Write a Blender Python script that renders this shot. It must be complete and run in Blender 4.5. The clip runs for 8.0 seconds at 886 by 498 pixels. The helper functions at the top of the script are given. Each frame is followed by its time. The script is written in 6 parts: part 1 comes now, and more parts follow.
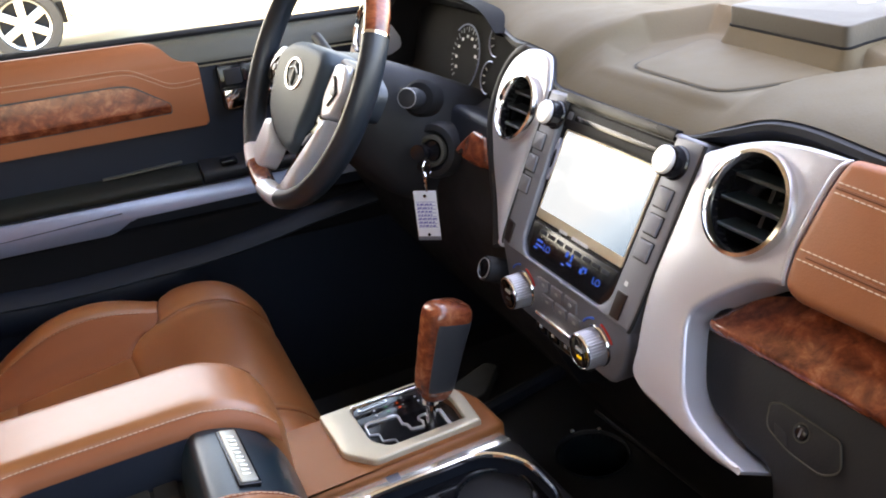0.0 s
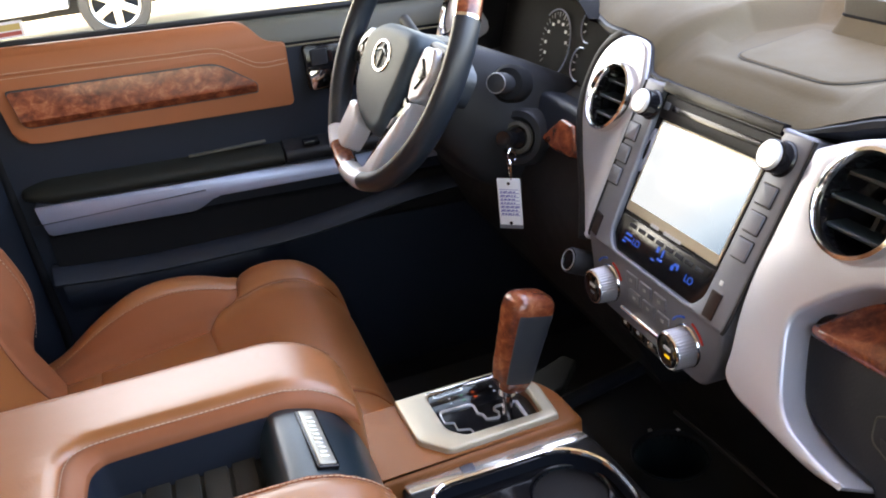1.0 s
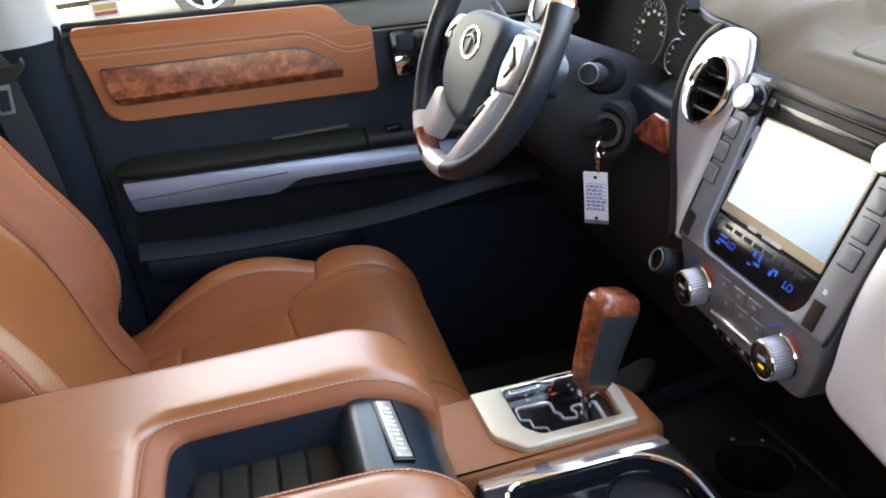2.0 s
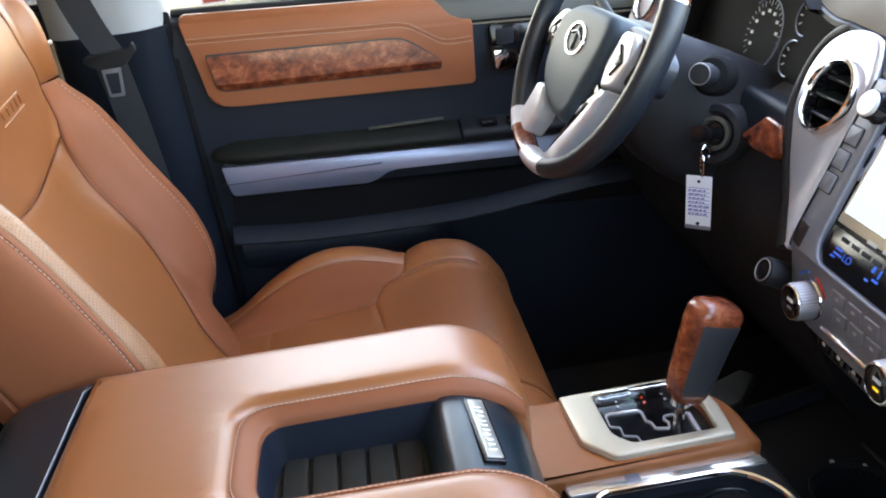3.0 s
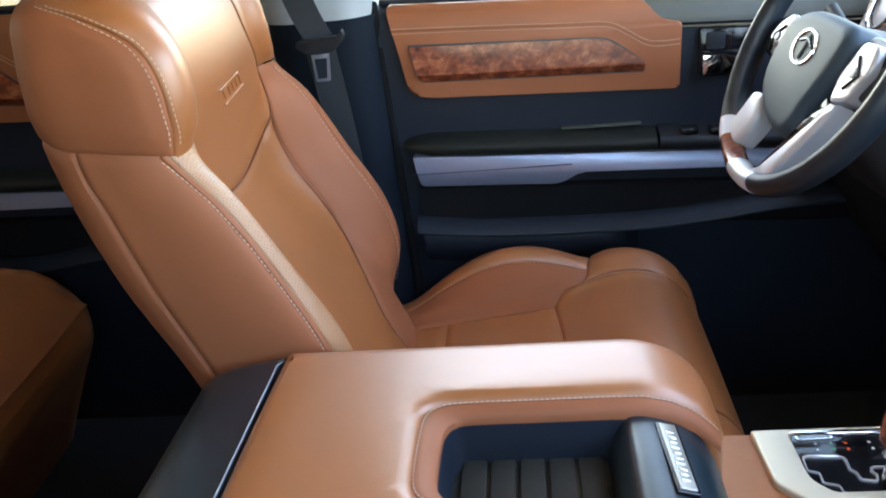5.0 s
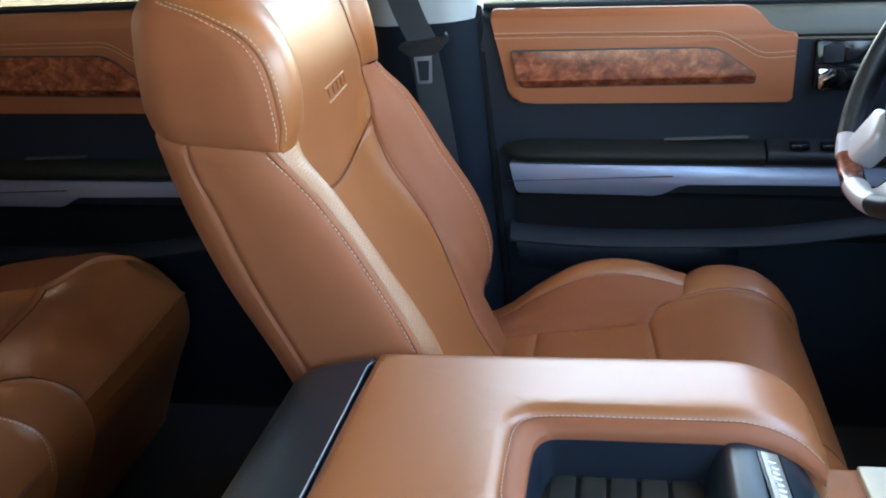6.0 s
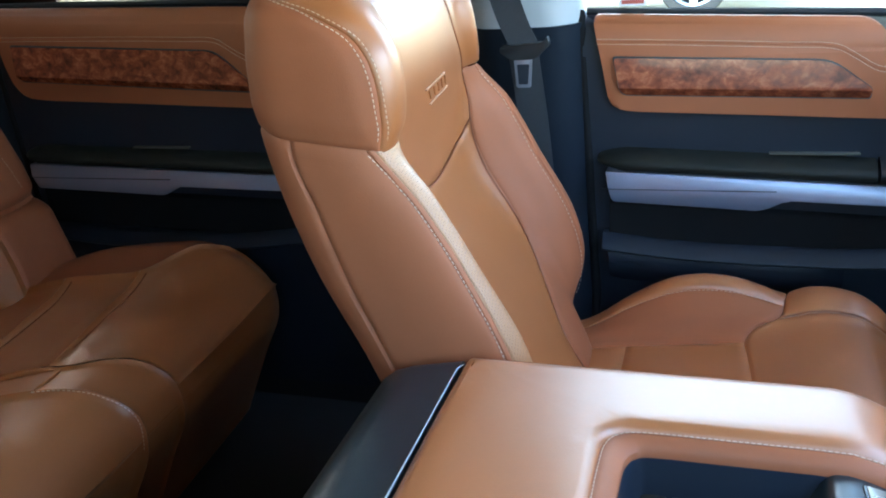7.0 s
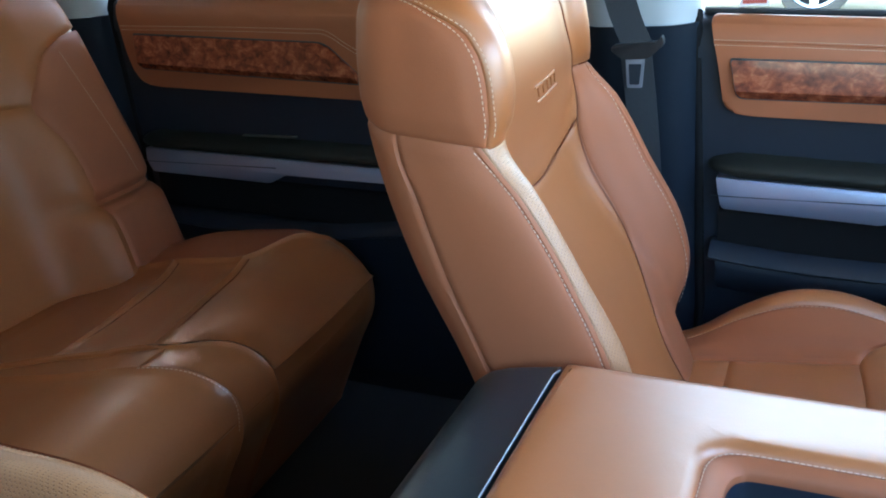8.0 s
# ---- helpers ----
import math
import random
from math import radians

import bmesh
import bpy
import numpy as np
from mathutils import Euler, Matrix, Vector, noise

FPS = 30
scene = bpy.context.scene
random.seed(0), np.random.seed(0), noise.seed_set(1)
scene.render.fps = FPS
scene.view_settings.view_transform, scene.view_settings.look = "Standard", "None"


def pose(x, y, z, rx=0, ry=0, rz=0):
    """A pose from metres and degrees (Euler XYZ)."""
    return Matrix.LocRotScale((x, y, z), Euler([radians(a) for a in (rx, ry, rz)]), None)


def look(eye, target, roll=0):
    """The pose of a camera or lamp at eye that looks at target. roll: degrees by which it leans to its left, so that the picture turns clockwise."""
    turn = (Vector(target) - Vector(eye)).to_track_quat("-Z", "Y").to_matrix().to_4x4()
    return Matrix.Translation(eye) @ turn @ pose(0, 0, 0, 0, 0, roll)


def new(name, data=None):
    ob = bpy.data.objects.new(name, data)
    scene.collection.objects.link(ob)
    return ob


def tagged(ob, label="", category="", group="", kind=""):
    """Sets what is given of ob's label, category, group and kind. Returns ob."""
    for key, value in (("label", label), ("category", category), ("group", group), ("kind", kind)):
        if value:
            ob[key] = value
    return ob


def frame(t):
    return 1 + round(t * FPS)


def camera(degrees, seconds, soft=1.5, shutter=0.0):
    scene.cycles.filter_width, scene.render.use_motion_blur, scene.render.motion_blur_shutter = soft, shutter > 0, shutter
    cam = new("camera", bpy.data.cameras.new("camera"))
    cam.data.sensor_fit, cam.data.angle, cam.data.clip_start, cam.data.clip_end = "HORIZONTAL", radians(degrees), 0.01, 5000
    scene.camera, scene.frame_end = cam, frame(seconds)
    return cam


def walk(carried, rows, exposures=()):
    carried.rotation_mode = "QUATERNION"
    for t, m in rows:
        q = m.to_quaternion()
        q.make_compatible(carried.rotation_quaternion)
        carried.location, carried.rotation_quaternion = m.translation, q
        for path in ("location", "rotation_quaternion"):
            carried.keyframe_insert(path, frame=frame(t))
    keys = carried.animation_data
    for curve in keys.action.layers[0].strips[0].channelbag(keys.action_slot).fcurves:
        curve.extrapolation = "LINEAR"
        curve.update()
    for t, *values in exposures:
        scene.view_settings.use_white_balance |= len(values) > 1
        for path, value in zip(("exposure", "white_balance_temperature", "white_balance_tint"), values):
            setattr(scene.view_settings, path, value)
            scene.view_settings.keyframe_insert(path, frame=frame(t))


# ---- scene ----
cam = camera(55.4, 8.0, 1.9)
PATH = [
    (0, (-0.034, -0.625, 1.573), (0.621, 1.066, 0.73), -7.3),
    (0.5, (-0.037, -0.617, 1.571), (0.538, 1.102, 0.725), -7.2),
    (1, (-0.044, -0.606, 1.57), (0.454, 1.133, 0.716), -7.1),
    (1.5, (-0.047, -0.596, 1.568), (0.371, 1.161, 0.709), -7.1),
    (3, (-0.067, -0.572, 1.569), (0.081, 1.229, 0.713), -6.7),
    (3.5, (-0.074, -0.571, 1.571), (-0.021, 1.243, 0.731), -6.8),
    (4, (-0.079, -0.564, 1.57), (-0.117, 1.253, 0.735), -6.7),
    (4.5, (-0.09, -0.556, 1.569), (-0.222, 1.258, 0.736), -6.5),
    (6, (-0.112, -0.543, 1.567), (-0.541, 1.242, 0.773), -5.9),
    (6.5, (-0.118, -0.541, 1.565), (-0.64, 1.224, 0.783), -5.6),
    (7, (-0.126, -0.54, 1.567), (-0.742, 1.2, 0.796), -5.3),
    (7.5, (-0.132, -0.535, 1.566), (-0.852, 1.166, 0.8), -5.1),
    (8, (-0.137, -0.53, 1.565), (-0.96, 1.127, 0.805), -5.1),
]
walk(cam, [(t, look(eye, target, roll)) for t, eye, target, roll in PATH], [(0.0, 4.40, 8150, 20), (3.5, 4.58, 7250, 13), (6.0, 4.56, 6400, 5), (6.6, 4.75, 6050, 2), (8.0, 4.72, 5700, 1)])

# ---------------------------------------------------------------- world and light
world = bpy.data.worlds.new("sky")
scene.world = world
world.use_nodes = True
wn = world.node_tree
sky = wn.nodes.new("ShaderNodeTexSky")
sky.sky_type = "NISHITA"
sky.sun_disc = False
sky.sun_elevation = radians(45)
sky.sun_rotation = radians(-70)
sky.air_density, sky.dust_density, sky.ozone_density = 1.2, 4.5, 1.0
wn.links.new(sky.outputs[0], wn.nodes["Background"].inputs["Color"])
wn.nodes["Background"].inputs["Strength"].default_value = 0.15

sun = new("sun", bpy.data.lights.new("sun", "SUN"))
sun.data.energy, sun.data.angle, sun.data.color = 3.2, radians(0.6), (1.0, 0.91, 0.78)
sun.matrix_world = look((-5.1, 1.9, 5.4), (0, 0, 0))
tagged(sun, "high afternoon sun", "sun")


# ---------------------------------------------------------------- materials
def shader(name, base, rough=0.5, metal=0.0, spec=0.5, coat=0.0):
    m = bpy.data.materials.new(name)
    m.use_nodes = True
    b = m.node_tree.nodes["Principled BSDF"]
    b.inputs["Base Color"].default_value = (*base, 1)
    b.inputs["Roughness"].default_value = rough
    b.inputs["Metallic"].default_value = metal
    b.inputs["Specular IOR Level"].default_value = spec
    b.inputs["Coat Weight"].default_value = coat
    b.inputs["Coat Roughness"].default_value = 0.06
    return m, m.node_tree, b


def coords(nt, scale=(1, 1, 1)):
    tc, mp = nt.nodes.new("ShaderNodeTexCoord"), nt.nodes.new("ShaderNodeMapping")
    mp.inputs["Scale"].default_value = scale
    nt.links.new(tc.outputs["Object"], mp.inputs[0])
    return mp.outputs[0]


def noise_tex(nt, vec, scale, detail=3.0, rough=0.55, warp=0.0):
    n = nt.nodes.new("ShaderNodeTexNoise")
    n.inputs["Scale"].default_value, n.inputs["Detail"].default_value = scale, detail
    n.inputs["Roughness"].default_value, n.inputs["Distortion"].default_value = rough, warp
    nt.links.new(vec, n.inputs["Vector"])
    return n.outputs["Fac"]


def ramp(nt, fac, stops):
    r = nt.nodes.new("ShaderNodeValToRGB")
    while len(r.color_ramp.elements) < len(stops):
        r.color_ramp.elements.new(0.5)
    for e, (p, c) in zip(r.color_ramp.elements, stops):
        e.position, e.color = p, (*c, 1)
    nt.links.new(fac, r.inputs[0])
    return r.outputs[0]


def mix(nt, fac, a, b, mode="MIX"):
    n = nt.nodes.new("ShaderNodeMix")
    n.data_type, n.blend_type = "RGBA", mode
    for sock, v in ((n.inputs[0], fac), (n.inputs[6], a), (n.inputs[7], b)):
        if isinstance(v, (int, float)):
            sock.default_value = v
        elif isinstance(v, tuple):
            sock.default_value = (*v, 1)
        else:
            nt.links.new(v, sock)
    return n.outputs[2]


def bump(nt, b, height, strength, dist, chain=None):
    n = nt.nodes.new("ShaderNodeBump")
    n.inputs["Strength"].default_value, n.inputs["Distance"].default_value = strength, dist
    nt.links.new(height, n.inputs["Height"])
    if chain is not None:
        nt.links.new(chain, n.inputs["Normal"])
    nt.links.new(n.outputs[0], b.inputs["Normal"])
    return n.outputs[0]


def spread(nt, fac, lo, hi):
    n = nt.nodes.new("ShaderNodeMapRange")
    n.inputs["To Min"].default_value, n.inputs["To Max"].default_value = lo, hi
    nt.links.new(fac, n.inputs["Value"])
    return n.outputs[0]


def leather(name, base, rough=0.29, grain=0.09, perforated=False, spec=0.9):
    m, nt, b = shader(name, base, rough, spec=spec)
    b.inputs["Specular Tint"].default_value = (1.0, 0.86, 0.68, 1) if "rear" in name else (1.0, 0.94, 0.86, 1) if base[0] > 0.1 else (1, 1, 1, 1)
    if base[0] > 0.345:
        b.inputs["Coat Weight"].default_value, b.inputs["Coat Roughness"].default_value = 0.55, 0.47
    v = coords(nt)
    big = noise_tex(nt, v, 7, 3)
    fine = noise_tex(nt, v, 160, 2)
    dark, light = tuple(c * 0.86 for c in base), tuple(min(1, c * 1.1) for c in base)
    col = mix(nt, big, dark, light)
    col = mix(nt, spread(nt, fine, 0.0, 0.12), col, tuple(c * 0.65 for c in base))
    nt.links.new(spread(nt, big, rough - 0.04, rough + 0.06), b.inputs["Roughness"])
    cell = nt.nodes.new("ShaderNodeTexVoronoi")
    cell.inputs["Scale"].default_value = 650
    nt.links.new(v, cell.inputs["Vector"])
    nm = bump(nt, b, big, 0.06, 0.004)
    crease = noise_tex(nt, v, 26, 4, 0.6, 1.4)
    nm = bump(nt, b, crease, 0.05, 0.003, nm)
    col = mix(nt, spread(nt, crease, 0.0, 0.16), col, tuple(c * 0.72 for c in base))
    if perforated:
        dots = nt.nodes.new("ShaderNodeTexVoronoi")
        dots.inputs["Scale"].default_value, dots.inputs["Randomness"].default_value = 430, 0.0
        nt.links.new(v, dots.inputs["Vector"])
        hole = ramp(nt, dots.outputs["Distance"], [(0.20, (0, 0, 0)), (0.40, (1, 1, 1))])
        nm = bump(nt, b, hole, 0.7, 0.0008, nm)
        col = mix(nt, spread(nt, hole, 0.5, 0.0), col, (0.10, 0.04, 0.018))
    else:
        nm = bump(nt, b, cell.outputs["Distance"], grain, 0.0006, nm)
    nt.links.new(col, b.inputs["Base Color"])
    return m


def plastic(name, base, rough=0.5, grain=0.25, scale=500, spec=0.4, vary=0.2):
    m, nt, b = shader(name, base, rough, spec=spec)
    v = coords(nt)
    big = noise_tex(nt, v, 5, 4)
    nt.links.new(mix(nt, big, tuple(c * (1 - vary) for c in base), tuple(c * (1 + vary) for c in base)), b.inputs["Base Color"])
    nt.links.new(spread(nt, noise_tex(nt, v, 40, 3), rough - 0.08, rough + 0.1), b.inputs["Roughness"])
    if grain:
        bump(nt, b, noise_tex(nt, v, scale, 2), grain, 0.0006)
    return m


def metal(name, base, rough=0.25, vary=0.08, metallic=1.0):
    m, nt, b = shader(name, base, rough, metallic)
    v = coords(nt)
    nt.links.new(spread(nt, noise_tex(nt, v, 30, 4), max(0.02, rough - vary), rough + vary), b.inputs["Roughness"])
    bump(nt, b, noise_tex(nt, v, 900, 1), 0.05, 0.0003)
    return m


def burl(name):
    m, nt, b = shader(name, (0.3, 0.09, 0.04), 0.24, spec=0.4, coat=0.65)
    v = coords(nt, (1, 1, 1.3))
    a = noise_tex(nt, v, 52, 6, 0.66, 0.45)
    c = noise_tex(nt, v, 150, 4, 0.6, 0.3)
    col = ramp(nt, a, [(0.30, (0.035, 0.010, 0.007)), (0.43, (0.16, 0.040, 0.020)), (0.54, (0.31, 0.079, 0.034)), (0.70, (0.54, 0.20, 0.09))])
    col = mix(nt, spread(nt, c, 0.0, 0.65), col, (0.16, 0.032, 0.013), "MIX")
    nt.links.new(col, b.inputs["Base Color"])
    bump(nt, b, noise_tex(nt, v, 30, 3), 0.28, 0.002)
    return m


def cloth(name, base, scale=900):
    m, nt, b = shader(name, base, 0.95, spec=0.1)
    v = coords(nt)
    n = noise_tex(nt, v, scale, 2)
    nt.links.new(mix(nt, n, tuple(c * 0.5 for c in base), tuple(c * 1.4 for c in base)), b.inputs["Base Color"])
    bump(nt, b, n, 0.7, 0.002)
    return m


def tinted(name, tint):
    """Privacy glass: a tint that light passes through, with a gloss on top."""
    m = bpy.data.materials.new(name)
    m.use_nodes = True
    nt = m.node_tree
    tr, gl, fr, mx = (nt.nodes.new("ShaderNode" + k) for k in ("BsdfTransparent", "BsdfGlossy", "Fresnel", "MixShader"))
    tr.inputs[0].default_value = (*tint, 1)
    gl.inputs["Roughness"].default_value = 0.02
    nt.links.new(fr.outputs[0], mx.inputs[0])
    nt.links.new(tr.outputs[0], mx.inputs[1])
    nt.links.new(gl.outputs[0], mx.inputs[2])
    nt.links.new(mx.outputs[0], nt.nodes["Material Output"].inputs["Surface"])
    return m


def glow(name, col, strength, base=(0.02, 0.02, 0.02), rough=0.15):
    m, nt, b = shader(name, base, rough)
    b.inputs["Emission Color"].default_value = (*col, 1)
    b.inputs["Emission Strength"].default_value = strength
    return m


SADDLE = (0.362, 0.118, 0.033)
M = {
    "leather": leather("saddle_leather", SADDLE, 0.36),
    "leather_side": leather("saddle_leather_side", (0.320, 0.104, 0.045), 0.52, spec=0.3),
    "leather_door": leather("door_leather", (0.325, 0.104, 0.042), 0.45, spec=0.45),
    "leather_insert": leather("soft_insert_leather", (0.344, 0.115, 0.034), 0.46, spec=0.45),
    "seam": leather("dark_brown_seam", (0.20, 0.070, 0.034), 0.6, spec=0.2),
    "leather_perf": leather("perforated_leather", (0.40, 0.185, 0.080), 0.46, perforated=True, spec=0.5),
    "leather_rear": leather("rear_leather", SADDLE, 0.36),
    "leather_black": leather("black_leather", (0.012, 0.024, 0.032), 0.30, spec=0.75),
    "shroud": plastic("dark_grey_moulding", (0.0165, 0.0170, 0.0200), 0.55, spec=0.3),
    "rim": leather("black_rim_leather", (0.013, 0.019, 0.027), 0.38, spec=0.6),
    "hub": leather("grey_hub_pad", (0.036, 0.058, 0.080), 0.50, spec=0.32),
    "leather_grey": leather("dark_grey_leather", (0.035, 0.037, 0.042), 0.5, spec=0.5),
    "thread": plastic("cream_thread", (0.62, 0.44, 0.32), 0.8, 0),
    "black": plastic("black_plastic", (0.015, 0.0155, 0.018), 0.5, spec=0.3),
    "dark": plastic("dark_blue_grey_plastic", (0.0105, 0.0150, 0.0245), 0.5, spec=0.3),
    "matte": plastic("matte_black_plastic", (0.009, 0.009, 0.010), 0.8, spec=0.1),
    # the door plastic again, darkened and dulled to put shade on the pillars
    "pillar": plastic("shaded_navy_plastic", (0.0085, 0.0120, 0.0190), 0.72, spec=0.12),
    "moss": plastic("dark_olive_padding", (0.012, 0.013, 0.010), 0.6, spec=0.3),
    "pad_black": plastic("soft_blue_black_plastic", (0.0085, 0.0088, 0.0120), 0.5, spec=0.3),
    "piano": plastic("piano_black_panel", (0.007, 0.007, 0.009), 0.2, 0, spec=0.16, vary=0.1),
    "gloss": plastic("gloss_black", (0.008, 0.008, 0.010), 0.12, 0, vary=0.1),
    "rubber": plastic("rubber", (0.034, 0.031, 0.024), 0.6),
    "olive": plastic("grey_green_trim", (0.085, 0.083, 0.066), 0.5),
    "dash": plastic("taupe_dash", (0.088, 0.068, 0.040), 0.7, 0.3, 480, spec=0.2, vary=0.08),
    "grey": plastic("light_grey_trim", (0.36, 0.38, 0.40), 0.6, 0.2),
    "dashlid": plastic("grey_dash_lid", (0.062, 0.056, 0.046), 0.6, 0.4, 380),
    "satin": metal("satin_spoke_metal", (0.74, 0.77, 0.86), 0.36, 0.03, 0.3),
    "silver": metal("satin_silver_paint", (0.55, 0.56, 0.63), 0.34, 0.04, 0.5),
    "knurl": metal("ribbed_grey_metal", (0.40, 0.39, 0.41), 0.3, 0.04, 0.6),
    "stack": metal("grey_satin_panel", (0.195, 0.205, 0.245), 0.40, 0.05, 0.4),
    "strip": metal("blue_grey_metal_strip", (0.36, 0.41, 0.56), 0.36, 0.05, 0.6),
    "champagne": metal("champagne_plate", (0.66, 0.59, 0.45), 0.38, 0.05, 0.35),
    "gate": metal("polished_gate_metal", (0.84, 0.84, 0.86), 0.14, 0.02, 0.5),
    "nameplate": metal("brushed_nameplate", (0.36, 0.34, 0.29), 0.36, 0.06, 0.8),
    "ring": metal("satin_chrome_ring", (0.80, 0.79, 0.77), 0.13, 0.03, 1.0),
    "chrome": metal("chrome", (0.85, 0.85, 0.86), 0.08, 0.03),
    "bright": metal("bright_polished_trim", (0.86, 0.84, 0.79), 0.13, 0.012, 0.75),
    "cap": metal("bright_knob_cap", (0.88, 0.88, 0.87), 0.38, 0.04, 0.5),
    "wood": burl("burl_wood"),
    "carpet": cloth("black_carpet", (0.046, 0.048, 0.055)),
    "belt": cloth("seat_belt_webbing", (0.05, 0.053, 0.06), 1500),
    "headliner": cloth("grey_headliner", (0.52, 0.50, 0.48), 700),
    "paper": plastic("white_tag_paper", (0.78, 0.79, 0.84), 0.55, 0),
    "ink": plastic("violet_ink", (0.13, 0.12, 0.42), 0.6, 0),
    "glass": tinted("window_glass", (0.92, 0.95, 0.93)),
    # tint of the unseen near front window, set to dim light from there
    "smoke": tinted("lightly_tinted_glass", (0.80, 0.82, 0.81)),
    "privacy": tinted("privacy_glass", (0.31, 0.32, 0.31)),
    # tint of the unseen near rear window, deepened to darken the rear
    "privacy_dark": tinted("dark_privacy_glass", (0.13, 0.14, 0.14)),
    "screen": glow("lit_display", (0.80, 0.90, 1.0), 0.052),
    "lcd": glow("blue_display_segments", (0.03, 0.16, 1.0), 0.034),
    "amber": glow("amber_lamp", (1.0, 0.6, 0.02), 0.05),
    "red": plastic("dark_red_switch", (0.014, 0.004, 0.004), 0.35, 0),
    "redlamp": glow("red_dot", (1.0, 0.12, 0.03), 0.04),
    "green": glow("green_dot", (0.05, 0.8, 0.35), 0.02),
    "white": plastic("white_marking", (0.72, 0.73, 0.75), 0.5, 0),
    "bluemark": plastic("blue_marking", (0.02, 0.12, 0.6), 0.4, 0),
    "redmark": plastic("red_marking", (0.5, 0.02, 0.015), 0.4, 0),
    "body_paint": plastic("silver_car_paint", (0.55, 0.54, 0.52), 0.25, 0, vary=0.05),
    "tyre": plastic("tyre_rubber", (0.05, 0.048, 0.046), 0.8),
    "alloy": metal("alloy_wheel", (0.75, 0.75, 0.75), 0.3),
    "sticker_red": plastic("red_print", (0.45, 0.10, 0.08), 0.5, 0),
    "sticker_yellow": plastic("yellow_print", (0.55, 0.42, 0.16), 0.5, 0),
}

nt_ = M["screen"].node_tree
b_ = nt_.nodes["Principled BSDF"]
tc_, sx_, ma_, mb_ = (nt_.nodes.new("ShaderNode" + k) for k in ("TexCoord", "SeparateXYZ", "Math", "Math"))
nt_.links.new(tc_.outputs["Object"], sx_.inputs[0])
ma_.operation, mb_.operation = "MULTIPLY_ADD", "MULTIPLY_ADD"
ma_.inputs[1].default_value, ma_.inputs[2].default_value = -6.5, 0.10
mb_.inputs[1].default_value = -7.0
nt_.links.new(sx_.outputs["Y"], ma_.inputs[0])
nt_.links.new(sx_.outputs["Z"], mb_.inputs[0])
mc_ = nt_.nodes.new("ShaderNodeMath")
mc_.operation, mc_.inputs[1].default_value = "ADD", 7.0 * 1.262
nt_.links.new(ma_.outputs[0], mb_.inputs[2])
nt_.links.new(mb_.outputs[0], mc_.inputs[0])
nt_.links.new(ramp(nt_, mc_.outputs[0], [(0.15, (0.70, 0.86, 1.0)), (0.45, (0.56, 0.78, 1.0)), (0.8, (0.22, 0.38, 0.58))]), b_.inputs["Emission Color"])

m_, nt_, b_ = shader("concrete", (0.42, 0.39, 0.34), 0.85)
v_ = coords(nt_)
c_ = mix(nt_, noise_tex(nt_, v_, 0.6, 6), (0.22, 0.185, 0.115), (0.30, 0.26, 0.17))
c_ = mix(nt_, spread(nt_, noise_tex(nt_, v_, 14, 5), 0.0, 0.35), c_, (0.17, 0.15, 0.11))
nt_.links.new(c_, b_.inputs["Base Color"])
bump(nt_, b_, noise_tex(nt_, v_, 60, 4), 0.3, 0.004)
M["concrete"] = m_


# ---------------------------------------------------------------- mesh helpers
def thing(name, label, category, at=(0, 0, 0), group="", kind=""):
    e = new(name)
    e.empty_display_size = 0.05
    e.location = at
    return tagged(e, label, category, group, kind)


def link(name, me, mat, parent=None, label="", smooth=True):
    me.materials.append(M[mat] if isinstance(mat, str) else mat)
    if smooth:
        me.polygons.foreach_set("use_smooth", [True] * len(me.polygons))
        me.set_sharp_from_angle(angle=radians(38))
    ob = new(name, me)
    if parent is not None:
        ob.parent = parent
        bpy.context.view_layer.update()
        ob.matrix_parent_inverse = parent.matrix_world.inverted()
    if label:
        ob["label"] = label
    return ob


def part(name, bm, mat, parent=None, label="", smooth=True):
    bmesh.ops.recalc_face_normals(bm, faces=bm.faces[:])
    me = bpy.data.meshes.new(name)
    bm.to_mesh(me)
    bm.free()
    return link(name, me, mat, parent, label, smooth)


def sheet(name, verts, faces, mat, parent=None, label=""):
    me = bpy.data.meshes.new(name)
    me.from_pydata([tuple(map(float, v)) for v in verts], [], faces)
    me.update()
    return link(name, me, mat, parent, label)


def box(lo, hi, r=0.0, seg=2, bm=None):
    bm = bm or bmesh.new()
    vs = [bm.verts.new((x, y, z)) for x in (lo[0], hi[0]) for y in (lo[1], hi[1]) for z in (lo[2], hi[2])]
    fs = [bm.faces.new([vs[i] for i in f]) for f in ((0, 1, 3, 2), (4, 6, 7, 5), (0, 4, 5, 1), (2, 3, 7, 6), (0, 2, 6, 4), (1, 5, 7, 3))]
    if r:
        es = list({e for f in fs for e in f.edges})
        bmesh.ops.bevel(bm, geom=es, offset=r, segments=seg, profile=0.6, affect="EDGES", clamp_overlap=True)
    return bm


def smooth_loop(pts, n=4, closed=True):
    """Catmull-Rom through the points."""
    p = [np.array(q, float) for q in pts]
    k, out = len(p), []
    for i in range(k if closed else k - 1):
        a, b, c, d = (p[(i + j) % k] if closed else p[min(max(i + j, 0), k - 1)] for j in (-1, 0, 1, 2))
        for s in range(n):
            t = s / n
            out.append(0.5 * (2 * b + (c - a) * t + (2 * a - 5 * b + 4 * c - d) * t * t + (3 * b - a - 3 * c + d) * t ** 3))
    if not closed:
        out.append(p[-1])
    return out


